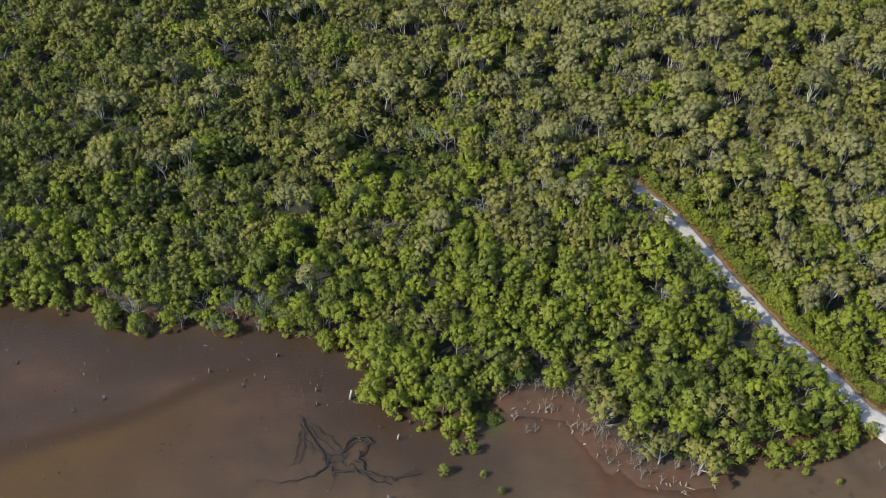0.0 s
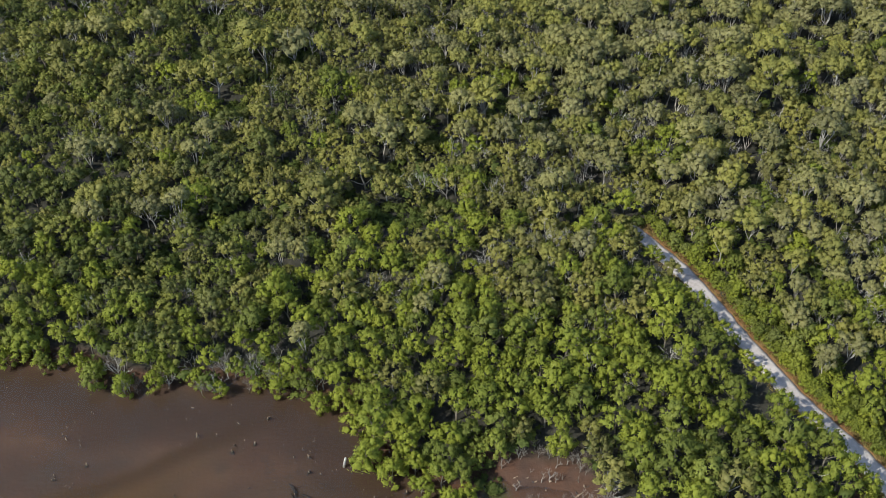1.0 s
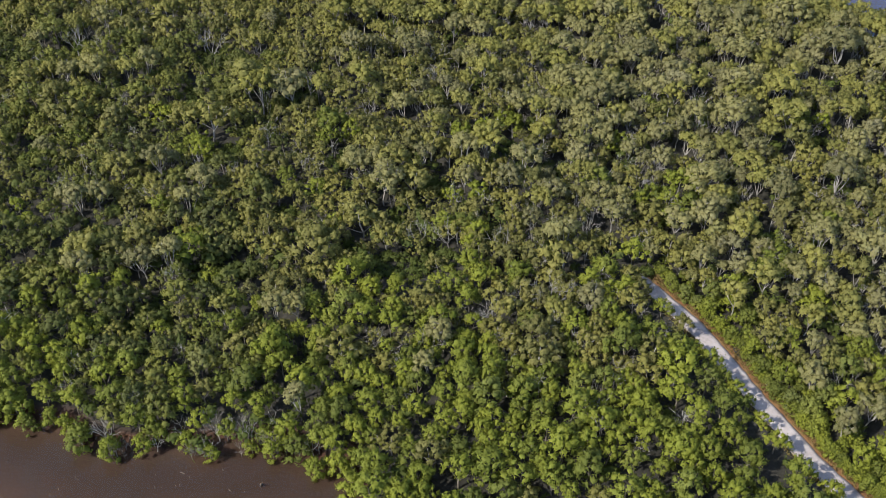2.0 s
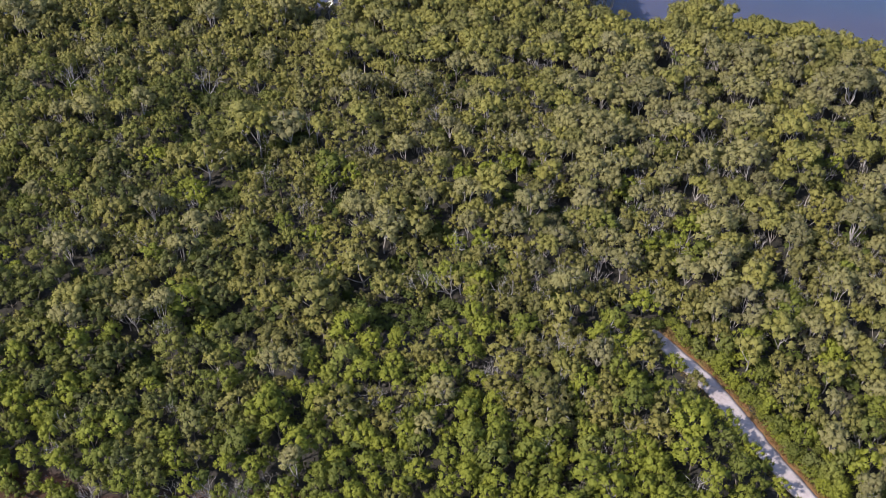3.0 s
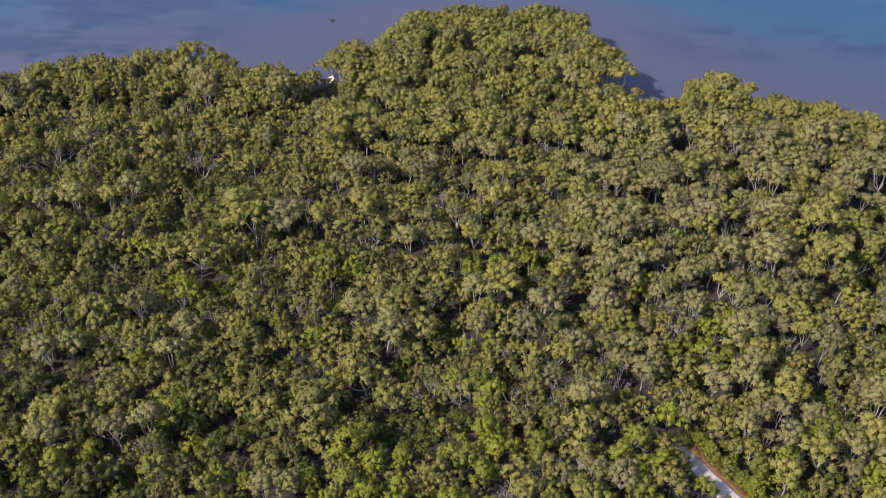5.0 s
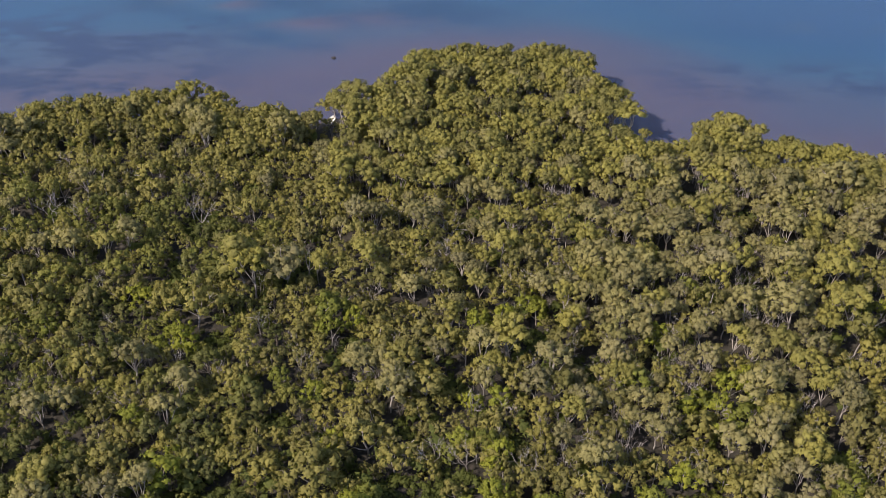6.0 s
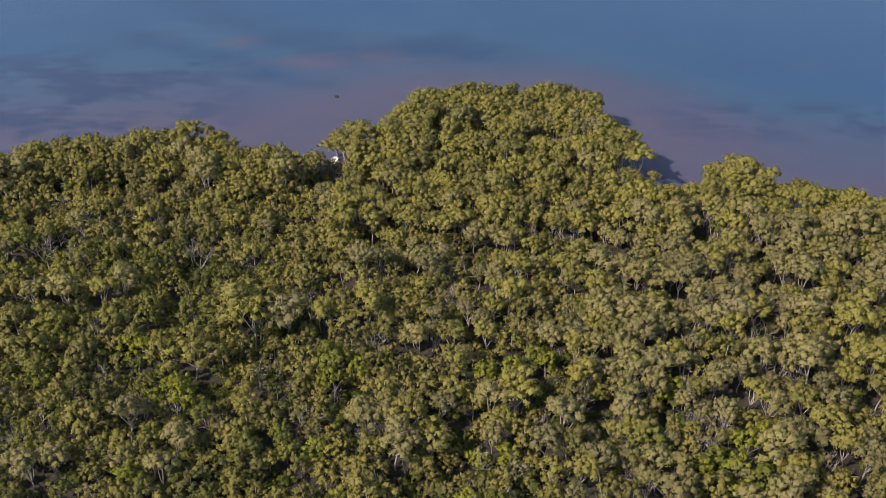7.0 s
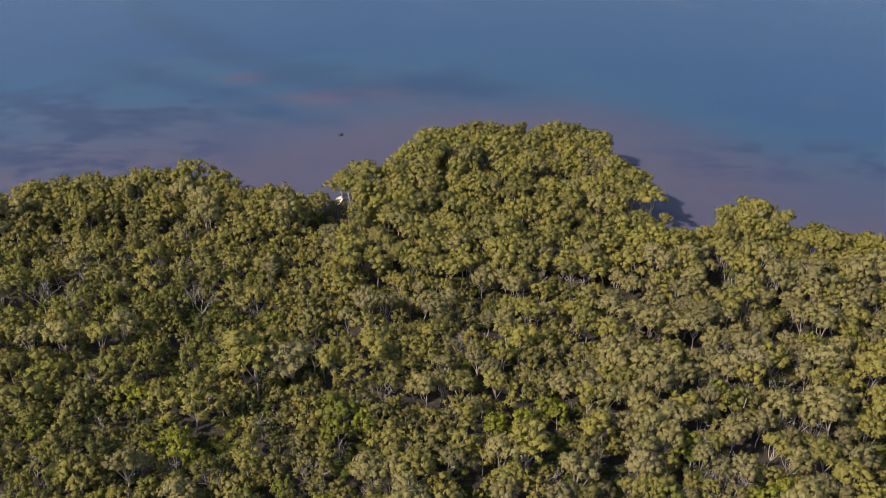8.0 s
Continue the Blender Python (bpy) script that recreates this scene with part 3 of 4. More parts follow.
def umbrella(seed):
    """A tall shore tree: three or more long pale stems, clear of leaves, under one broad lens of foliage."""
    rng = np.random.default_rng(seed)
    crown, wood = Pile(), Pile()
    h = rng.uniform(7.2, 8.6)
    tube(wood, bend(rng, (0, 0, -0.4), (0, 0, h * 0.16), 2, 0.08), (0.2, 0.17, 0.15), 5)
    limbs = []
    k0, stems = rng.uniform(0, 6.28), rng.integers(3, 6)
    for k in range(stems):
        w, rad = k0 + 6.28 * k / stems + rng.uniform(-0.4, 0.4), rng.uniform(0.5, 2.1)
        end = np.array((rad * math.cos(w), rad * math.sin(w), h - rng.uniform(1.1, 1.9)))
        line = bend(rng, (0, 0, h * 0.14), end, 4, 0.22)
        one = Pile()
        tube(one, line, (0.12, 0.1, 0.085, 0.065, 0.04), 4)
        dome(crown, rng, end, rng.uniform(1.0, 1.5), rng.uniform(0.7, 1.0), 11, 0.47, 76, 0.155, 0.25, 0.8, 1.22)
        for j in range(2):
            tip = end + rng.normal(size=3) * (0.7, 0.7, 0.25)
            tube(one, [line[2], (line[2] + tip) / 2 + rng.uniform(-0.2, 0.2, 3), tip], (0.06, 0.045, 0.02), 3)
        limbs.append(one)
    dome(crown, rng, (0, 0, h - 1.2), 1.4, 1.1, 13, 0.49, 76, 0.155, 0.1, 0.85, 1.22)
    return crown, wood, limbs


def bare(seed, h, spread, stems=4, depth=3, thick=0.07):
    """A dead tree: nothing but grey forking wood."""
    rng = np.random.default_rng(seed)
    trunk, limbs = Pile(), []

    def grow(pile, a, d, length, r, level):
        b = a + d * length
        tube(pile, bend(rng, a, b, 2, length * 0.1), (r, r * 0.8, r * 0.55), 3)
        if level:
            for _ in range(2 + (level > 1)):
                e = d + rng.normal(size=3) * 0.5 + (0, 0, 0.15)
                grow(pile, b, e / np.linalg.norm(e), length * rng.uniform(0.55, 0.8), r * 0.55, level - 1)

    tube(trunk, bend(rng, (0, 0, -0.3), (0, 0, h * 0.25), 2, 0.06), (thick * 1.8, thick * 1.5, thick * 1.3), 5)
    for k in range(stems):
        w = 6.28 * k / stems + rng.uniform(-0.5, 0.5)
        d = np.array((math.cos(w) * spread, math.sin(w) * spread, 1.0))
        one = Pile()
        grow(one, np.array((0, 0, h * 0.25)), d / np.linalg.norm(d), h * (0.35 if depth < 4 else 0.28), thick, depth - 1)
        limbs.append(one)
    return trunk, limbs


def thing(name, piles, mats, label, category, group=""):
    """A top-level Empty with one mesh a part. piles: (part name, pile, material)."""
    top = tagged(new(name), label, category, group)
    for part_name, pile, mat in piles:
        v, f, _ = pile.arrays()
        ob = new(part_name, tri_mesh(part_name, v, f, [mat], np.zeros(len(f)), pile.normals() if part_name == "crown" else None))
        ob.parent = top
    return top


SEED = random.Random(11)
KINDS = {}
for kind, leaf, wood_mat, maker in (("vivid", VIVID, DARK_BARK, lambda s: mangrove(s, False, True)), ("skirt", VIVID, DARK_BARK, lambda s: mangrove(s, True, True)),
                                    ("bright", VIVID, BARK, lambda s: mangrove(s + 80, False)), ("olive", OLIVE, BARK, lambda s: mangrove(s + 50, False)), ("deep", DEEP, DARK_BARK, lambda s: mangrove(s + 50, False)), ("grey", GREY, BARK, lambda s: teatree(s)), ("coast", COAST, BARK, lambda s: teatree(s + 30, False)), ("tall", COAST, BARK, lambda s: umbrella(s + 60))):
    KINDS[kind] = (leaf, wood_mat, [maker(100 + s) for s in range(10)])

LABELS = {"vivid": ("mangrove_tree", "bright green mangrove tree with a dense knobbly crown", "mangrove"),
          "skirt": ("mangrove_tree", "bright green mangrove with foliage hanging to the shore mud", "mangrove"),
          "bright": ("mangrove_tree", "bright green mangrove tree among olive crowns", "mangrove"),
          "olive": ("mangrove_tree", "olive-green mangrove tree with pale limbs and a rounded crown", "mangrove"),
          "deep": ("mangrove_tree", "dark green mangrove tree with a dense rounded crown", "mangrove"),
          "coast": ("tea_tree", "olive-green open tree with pale forked stems above the shore", "tree"),
          "tall": ("shore_tree", "tall shore tree with bare pale stems under a broad olive crown", "tree"),
          "grey": ("tea_tree", "grey-green open tree with pale forked stems", "tree")}

SINGLE = {}
JOIN = {}


def plant(kind, x, y, scale, turn, single):
    leaf, wood_mat, forms = KINDS[kind]
    which = SEED.randrange(len(forms))
    z = ground_height(x, y)
    tilt = (SEED.uniform(-6, 6), SEED.uniform(-6, 6))
    m = pose(x, y, z, tilt[0], tilt[1], turn)
    if single:
        key = (kind, which)
        s = Matrix.Diagonal((scale[0], scale[0], scale[1], 1))
        if key not in SINGLE:
            crown, wood, limbs = forms[which]
            name, label, cat = LABELS[kind]
            top = thing(name, [("crown", crown, leaf), ("trunk", wood, wood_mat), *(("limb", l, wood_mat) for l in limbs)], None, label, cat, "trees of the wood's edge")
            SINGLE[key] = top
            top.matrix_basis = m @ s
        else:
            top = copy_thing(SINGLE[key], m)
            top.scale = (scale[0], scale[0], scale[1])
    else:
        JOIN.setdefault(kind, []).append((which, np.array(m.to_3x3()) @ np.diag((scale[0], scale[0], scale[1])), np.array(m.translation)))


def canopy_height(x, y):
    """How much taller or lower the wood grows here."""
    s = 1.0 + 0.26 * wob(x, y, 0.085, 6) + 0.14 * wob(x, y, 0.2, 8)
    s *= 1 + 0.12 * math.exp(-((x - 5) / 26) ** 2 - ((y - 232) / 16) ** 2)
    return s


# Openings in the canopy, as ellipses: bare mud first, then shady ones, west and east.
OPEN = [(25.4, 80.6, 1.9, 1.6), (54.5, 91.0, 3.2, 2.0), (-28.6, 219.3, 1.7, 3.2), (-31.2, 220.6, 3.6, 2.6)]
WEST = [(-44.5, 114.7, 1.3, 3.0), (-33.0, 123.6, 2.8, 2.0), (-70.1, 117.3, 1.8, 1.9), (-46.5, 111.0, 1.2, 1.8), (-29.8, 111.4, 1.3, 1.6), (-73.9, 151.9, 2.0, 2.6), (-58.3, 131.0, 1.4, 1.6), (-20.9, 104.6, 1.3, 1.4),
        (-48.5, 182.6, 3.6, 3.2), (-49.9, 168.4, 1.7, 3.6), (-28.4, 169.5, 2.2, 2.5), (-39.9, 152.6, 2.8, 2.6), (-74.2, 187.5, 2.4, 2.4), (-27.8, 135.8, 1.7, 1.7), (-38.3, 121.6, 2.5, 1.6), (-43.2, 113.6, 2.5, 1.3),
        (-18.3, 151.2, 1.8, 2.0), (-19.7, 191.0, 1.9, 2.6), (-34.3, 167.0, 1.4, 2.3), (-16.1, 126.6, 1.6, 1.8)]
EAST = [(-8.6, 124.0, 4.6, 2.0), (27.9, 122.4, 0.9, 0.7), (-2.9, 143.4, 2.4, 2.2), (5.8, 131.0, 1.7, 2.0), (-9.9, 134.1, 1.9, 1.9), (9.3, 152.2, 2.6, 2.8), (16.6, 146.6, 2.2, 2.4), (61.9, 153.8, 2.6, 3.0),
        (67.8, 168.0, 2.6, 2.6), (46.7, 130.3, 1.5, 1.6), (31.1, 69.5, 1.3, 1.2), (4.9, 76.2, 1.3, 1.3), (-1.3, 183.8, 1.9, 3.4), (43.0, 163.0, 2.6, 2.6), (40.6, 191.4, 2.8, 3.2), (30.6, 173.4, 1.7, 2.4),
        (8.9, 206.0, 1.8, 3.0), (-8.7, 224.6, 2.2, 2.6), (27.8, 211.4, 2.8, 2.6), (-3.2, 125.8, 3.6, 1.6)]
GAPS = OPEN + WEST + EAST
# Low growth in front of tall shore trees, whose stems show above it.
LOW = [(28.5, 207.5, 4.5, 3.8), (21.0, 210.5, 2.5, 3.0), (-31.6, 208.5, 3.2, 3.0), (-69.5, 209.5, 3.2, 3.2), (-75.5, 183.5, 3.0, 2.5)]


def seed_wood():
    taken = {}
    cell = 1.7
    placed = []
    for _ in range(90000):
        x, y = SEED.uniform(-128, 112), SEED.uniform(64, 244)
        d = shore_gap(x, y)
        half = 52 + (y - 64) * 0.34
        if d < 0.25 or x < -half - 6 or x > half + 4:
            continue
        t = track_gap(x, y)
        if -2.5 < t < 2.2 and y < 122:
            continue
        if d < 1.3 and 5 < x < 33 and y < 90:
            continue
        if any(((x - a) / (rx + 1.3)) ** 2 + ((y - b) / (ry + 1.3)) ** 2 < 1 for a, b, rx, ry in WEST + EAST) or any(((x - a) / rx) ** 2 + ((y - b) / ry) ** 2 < 1 for a, b, rx, ry in OPEN):
            continue
        if wob(x, y, 0.16, 12) > 0.5:
            continue
        size = SEED.triangular(0.66, 1.45, 0.9)
        gap = (2.65 + 0.45 * step(y + 12 * wob(x, y, 0.05, 21), 98, 132) + 0.3 * wob(x, y, 0.1, 5)) * size
        gap *= 1 + 0.22 * step(x, 12, 28) * (1 - step(y, 84, 98))
        if (d < 10 or (d < 16 and x > -26)) and y > 150:
            gap *= 0.72
        i, j = int(x // cell), int(y // cell)
        if any((px - x) ** 2 + (py - y) ** 2 < (gap + pg) ** 2 / 4 for a in (-1, 0, 1, -2, 2) for b in (-1, 0, 1, -2, 2) for px, py, pg in taken.get((i + a, j + b), ())):
            continue
        taken.setdefault((i, j), []).append((x, y, gap))
        placed.append((x, y, d, t, size))
    return placed


STANDS = sorted(seed_wood(), key=lambda p: p[1])
for x, y, d, t, girth in STANDS:
    greyness = step(y + 14 * wob(x, y, 0.06, 20), 100, 170) * (0.2 + 0.65 * step(x, -42, 38)) + 0.5 * step(x, 30, 42) * step(t, 1, 5) * (1 - step(y, 115, 140))
    vividness = 1 - step(y + 12 * wob(x, y, 0.05, 21) + 0.25 * min(x, 0), 92, 132)
    seaside = d < 7 and y > 150
    lot = min(1.0, max(0.0, 0.5 + 0.75 * wob(x, y, 0.13, 25) + SEED.uniform(-0.28, 0.28)))
    if d < 3.2 and y < 150:
        kind = "skirt"
    elif lot < greyness or (seaside and x > -22 and lot < 0.7):
        kind = "tall" if seaside and x > -16 and SEED.random() < 0.18 else "coast" if seaside or SEED.random() < 0.35 else "grey"
    elif lot < greyness + (1 - greyness) * vividness:
        kind = "vivid"
    else:
        kind = "olive"
    if d < 5 and 14 < x < 34 and y < 82:
        kind = "olive"
    if kind in ("olive", "grey") and x > -26 and y > 190 and SEED.random() < 0.6:
        kind = "coast"
    if 112 < y < 170 and d > 5 and wob(x, y, 0.13, 40) > 0.43:
        kind = "bright"
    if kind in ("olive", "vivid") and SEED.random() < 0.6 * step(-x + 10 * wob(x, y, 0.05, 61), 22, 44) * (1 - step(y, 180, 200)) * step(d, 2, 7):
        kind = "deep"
    s = canopy_height(x, y) * SEED.uniform(0.86, 1.1) * (0.42 + 0.58 * girth)
    if x > -26:
        s += (1.02 - s) * 0.6 * step(y, 185, 200)
    if -38 < x < -24 and d < 4 and y < 100:
        s = min(s, 0.66)
    s *= 1 + 0.16 * step(x, 12, 28) * (1 - step(y, 84, 98))
    if d < 5 and 14 < x < 34 and y < 82:
        s *= 0.62 + 0.06 * d
    if kind == "skirt":
        s *= 0.66 + 0.1 * d
    if 0 < t < 9 and y < 122:
        s = min(s, 0.2 + 0.13 * t)
        kind = "skirt" if t < 5 else kind
    if -9 < t < 0 and y < 122:
        s = min(s, 0.4 + 0.23 * (-t - 2.0) + 0.14 * step(y, 96, 108))
    if d < 12 and y > 150:
        s *= 1.12
    if d < 14 and y > 150 and x < -20 and kind != "coast":
        s = (1.3 + 0.12 * wob(x, y, 0.06, 14)) * SEED.uniform(0.93, 1.07)
    if 33 < x < 43 and y > 195:
        s = min(s, max(0.15, 0.09 * (212 - y)))
    if ((x + 27.9) / 3.0) ** 2 + ((y - 213.5) / 7) ** 2 < 1:
        s = min(s, 0.42)
    if ((x + 33.5) / 5) ** 2 + ((y - 218.5) / 4) ** 2 < 1:
        s = min(s, 0.7)
    if ((x + 6.0) / 6.0) ** 2 + ((y - 120.4 - 0.3 * (x + 6)) / 1.8) ** 2 < 1:
        s = min(s, 0.5)
    for a, b, rx, ry in WEST + EAST:
        if -rx - 3.6 < x - a < -0.4 * rx and abs(y - b) < ry + 2:
            s *= 1.12
            break
        if abs(x - a) < rx + 0.6 and -ry - 3.4 < y - b < -0.4 * ry:
            s = min(s, 0.8)
            break
    if any(((x - a) / rx) ** 2 + ((y - b) / ry) ** 2 < 1 for a, b, rx, ry in LOW):
        s = min(s, 0.5)
    single = (y < 91) or (seaside and d < 4.5)
    plant(kind, x, y, (s * SEED.uniform(0.95, 1.1) * (0.6 + 0.4 * girth), s), SEED.uniform(0, 360), single)

# The canopy is closed: lower trees stand in what room is left, tallest on the headland.
FILL = random.Random(5)
here = {}
for x, y, *_ in STANDS:
    here.setdefault((int(x // 3), int(y // 3)), []).append((x, y))
for _ in range(16000):
    y = FILL.uniform(98, 227)
    x = FILL.uniform(-52 - (y - 64) * 0.34, 52 + (y - 64) * 0.34)
    head = -24 < x < 26 and y > 190
    i, j = int(x // 3), int(y // 3)
    if shore_gap(x, y) < 2.5 or (abs(track_gap(x, y)) < 7 and y < 124) or any((x - a) ** 2 + (y - b) ** 2 < (4.6 if head else 5.9) for p in (-1, 0, 1) for q in (-1, 0, 1) for a, b in here.get((i + p, j + q), ())):
        continue
    if any(((x - a) / (rx + 0.4)) ** 2 + ((y - b) / (ry + 0.4)) ** 2 < 1 for a, b, rx, ry in (OPEN + [LOW[0]] if head else GAPS + LOW)):
        continue
    here.setdefault((i, j), []).append((x, y))
    size = FILL.uniform(0.78, 1.0) if head else FILL.uniform(0.55, 0.8)
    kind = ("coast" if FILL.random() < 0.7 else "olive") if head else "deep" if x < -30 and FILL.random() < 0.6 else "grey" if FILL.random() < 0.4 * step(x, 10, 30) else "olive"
    plant(kind, x, y, (size * 1.1, size), FILL.uniform(0, 360), False)
plant("olive", -29.2, 219.3, (0.5, 0.37), 40, True)
for x, y, size in ((-1.6, 130.6, 1.0), (0.9, 130.2, 1.0), (3.2, 129.2, 0.95), (2.0, 126.2, 0.85)):
    plant("vivid", x, y, (size, size), x * 40, False)
for i in range(2, len(MIDDLE) - 22):
    a, b = MIDDLE[i], MIDDLE[i + 1]
    side = Vector((a.y - b.y, b.x - a.x)).normalized()
    o = a + side * SEED.uniform(2.3, 3.3)
    size = SEED.uniform(0.26, 0.42)
    plant("skirt", o.x, o.y, (size * 1.1, size), SEED.uniform(0, 360), False)
    if i % 2:
        continue
    o = a + side * SEED.uniform(4.2, 8.5)
    size = SEED.uniform(0.34, 0.52)
    if not any(((o.x - p) / rx) ** 2 + ((o.y - q) / ry) ** 2 < 1 for p, q, rx, ry in GAPS):
        plant("skirt", o.x, o.y, (size * 1.2, size), SEED.uniform(0, 360), False)
for x, y, size in ((47.4, 208.0, 0.95), (51.0, 209.5, 1.1), (28.1, 212.7, 1.15), (31.0, 214.4, 1.05), (21.5, 215.5, 1.1), (34.2, 210.5, 0.6), (8.6, 224.9, 1.15), (-0.9, 218.5, 1.0), (-3.6, 227.9, 1.2), (-31.6, 213.2, 0.85),
                   (-69.9, 214.3, 0.95), (-68.0, 218.0, 0.95), (-75.8, 187.6, 0.85), (-7.0, 237.5, 1.0), (59.5, 203.5, 1.0), (66.5, 199.5, 1.0)):
    plant("tall", x, y, (size, size), SEED.uniform(0, 360), True)

WOODS = {"vivid": ("mangrove_wood", "dense bright green mangrove canopy with knobbly crowns"), "skirt": ("mangrove_thicket", "low green mangrove thicket beside the water"),
         "bright": ("bright_grove", "scattered bright green crowns within the olive canopy"),
         "coast": ("coast_wood", "olive-green tall open canopy along the bay"),
         "tall": ("shore_wood", "tall olive shore trees with bare pale stems"),
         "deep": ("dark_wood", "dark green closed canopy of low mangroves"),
         "olive": ("olive_wood", "olive-green closed canopy of low trees"), "grey": ("tea_tree_wood", "grey-green open canopy with pale stems showing")}
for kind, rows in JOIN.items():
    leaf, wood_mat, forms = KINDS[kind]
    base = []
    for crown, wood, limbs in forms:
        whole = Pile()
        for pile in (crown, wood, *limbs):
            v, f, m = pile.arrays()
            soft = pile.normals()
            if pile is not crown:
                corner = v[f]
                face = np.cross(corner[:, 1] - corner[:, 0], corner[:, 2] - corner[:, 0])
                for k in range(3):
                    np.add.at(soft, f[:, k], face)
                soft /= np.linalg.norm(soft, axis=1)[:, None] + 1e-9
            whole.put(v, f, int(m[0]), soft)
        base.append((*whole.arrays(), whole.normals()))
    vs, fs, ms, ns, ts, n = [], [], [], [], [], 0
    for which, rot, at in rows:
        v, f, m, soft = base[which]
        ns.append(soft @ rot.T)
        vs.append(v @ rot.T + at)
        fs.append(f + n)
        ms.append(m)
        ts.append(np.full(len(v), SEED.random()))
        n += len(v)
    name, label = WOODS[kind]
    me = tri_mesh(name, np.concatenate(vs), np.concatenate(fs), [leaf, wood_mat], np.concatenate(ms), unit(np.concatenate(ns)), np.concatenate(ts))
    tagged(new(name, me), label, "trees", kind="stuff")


# ---------------------------------------------------------------- low growth under the trees
def undergrowth():
    rng = np.random.default_rng(9)
    forms = []
    for _ in range(12):
        pile = Pile()
        lump(pile, rng, (0, 0, 0), 1.0, 44, 0.85, 0.27)
        forms.append((*pile.arrays(), pile.normals()))
    vs, fs, ns = [], [], []
    stems = {}
    for x, y, d, t, _ in STANDS:
        stems.setdefault((int(x // 2), int(y // 2)), []).append((x, y))

    def put(x, y, r, lift):
        v, f, _, soft = forms[rng.integers(12)]
        w = rng.uniform(0, 6.28)
        rot = np.array(((math.cos(w), -math.sin(w), 0), (math.sin(w), math.cos(w), 0), (0, 0, 1))) * r
        vs.append(v @ rot.T + (x, y, ground_height(x, y) + lift))
        ns.append(soft @ rot.T / r)
        fs.append(f + sum(counts))
        counts.append(len(v))

    counts = []
    # extra dark-leaved shrubs fill each shady opening, to deepen its shade by colour
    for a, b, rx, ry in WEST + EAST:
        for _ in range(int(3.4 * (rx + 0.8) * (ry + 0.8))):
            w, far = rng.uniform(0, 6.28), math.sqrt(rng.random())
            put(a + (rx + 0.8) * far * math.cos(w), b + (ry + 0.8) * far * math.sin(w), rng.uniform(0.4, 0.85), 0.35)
    for _ in range(60000):
        if len(vs) >= 2500:
            break
        y = rng.uniform(66, 240)
        half = 52 + (y - 64) * 0.34
        x = rng.uniform(-half - 3, half + 3)
        if shore_gap(x, y) < 1.5 or (abs(track_gap(x, y)) < 3.4 and y < 122) or any(((x - a) / rx) ** 2 + ((y - b) / ry) ** 2 < 1 for a, b, rx, ry in OPEN):
            continue
        i, j = int(x // 2), int(y // 2)
        if any((px - x) ** 2 + (py - y) ** 2 < 1.05 ** 2 for a in (-1, 0, 1) for b in (-1, 0, 1) for px, py in stems.get((i + a, j + b), ())):
            continue
        stems.setdefault((i, j), []).append((x, y))
        r = rng.uniform(0.8, 1.4)
        if (abs(track_gap(x, y)) < 6 and y < 122) or any(((x - a) / rx) ** 2 + ((y - b) / ry) ** 2 < 1 for a, b, rx, ry in WEST + EAST):
            r *= 0.55
        put(x, y, r, r * 0.6 + (rng.uniform(0, 1.7) if r > 0.8 else 0))
    f = np.concatenate(fs)
    tagged(new("undergrowth", tri_mesh("undergrowth", np.concatenate(vs), f, [SHADY], np.zeros(len(f)), np.concatenate(ns))), "low green shrubs under the tree canopy, shade put into their dark leaf colour", "shrubs", kind="stuff")


undergrowth()


def dead_brush():
    """Grey leafless thickets that fill openings of the canopy, most of them to the east."""
    rng = np.random.default_rng(19)
    forms = []
    for _ in range(8):
        pile = Pile()
        for k in range(5):
            w, out = rng.uniform(0, 6.28), rng.uniform(0.3, 1.1)
            end = np.array((out * math.cos(w), out * math.sin(w), rng.uniform(2.6, 4.4)))
            line = bend(rng, (0.2 * math.cos(w), 0.2 * math.sin(w), -0.2), end, 2, 0.25)
            tube(pile, line, (0.035, 0.028, 0.012), 3)
            brush(pile, rng, line[1], 1.1, 5)
            brush(pile, rng, end, 0.9, 6)
        forms.append(pile.arrays())
    vs, fs, n = [], [], 0
    for x, y, d, t, _ in STANDS:
        share = 0.09 + 0.5 * step(x + 20 * wob(x, y, 0.05, 3), -30, 30) * step(y, 85, 130)
        if rng.random() > share * (0.3 + 2.0 * max(0.0, wob(x, y, 0.09, 51) + 0.3)) or d < 2 or (abs(t) < 6 and y < 122):
            continue
        v, f, _ = forms[rng.integers(8)]
        w, r = rng.uniform(0, 6.28), rng.uniform(0.75, 1.15)
        rot = np.array(((math.cos(w), -math.sin(w), 0), (math.sin(w), math.cos(w), 0), (0, 0, 1))) * r
        at = rng.uniform(0, 6.28)
        px, py = x + 1.4 * math.cos(at), y + 1.4 * math.sin(at)
        vs.append(v @ rot.T + (px, py, ground_height(px, py)))
        fs.append(f + n)
        n += len(v)
    f = np.concatenate(fs)
    tagged(new("dead_brush", tri_mesh("dead_brush", np.concatenate(vs), f, [BARK], np.zeros(len(f)))), "pale grey leafless brush between the tree crowns", "dead brush", kind="stuff")


dead_brush()


# ---------------------------------------------------------------- dead trees
BARES = [bare(300 + k, 6.2, 0.6, 4, 4) for k in range(5)]
LOWS = [bare(330 + k, 3.0, 0.4, 5, 3, 0.035) for k in range(5)]
SNAGS = [bare(360 + k, 1.7, 0.55, 2 + k % 3, 3, 0.045) for k in range(4)]
MADE = {}


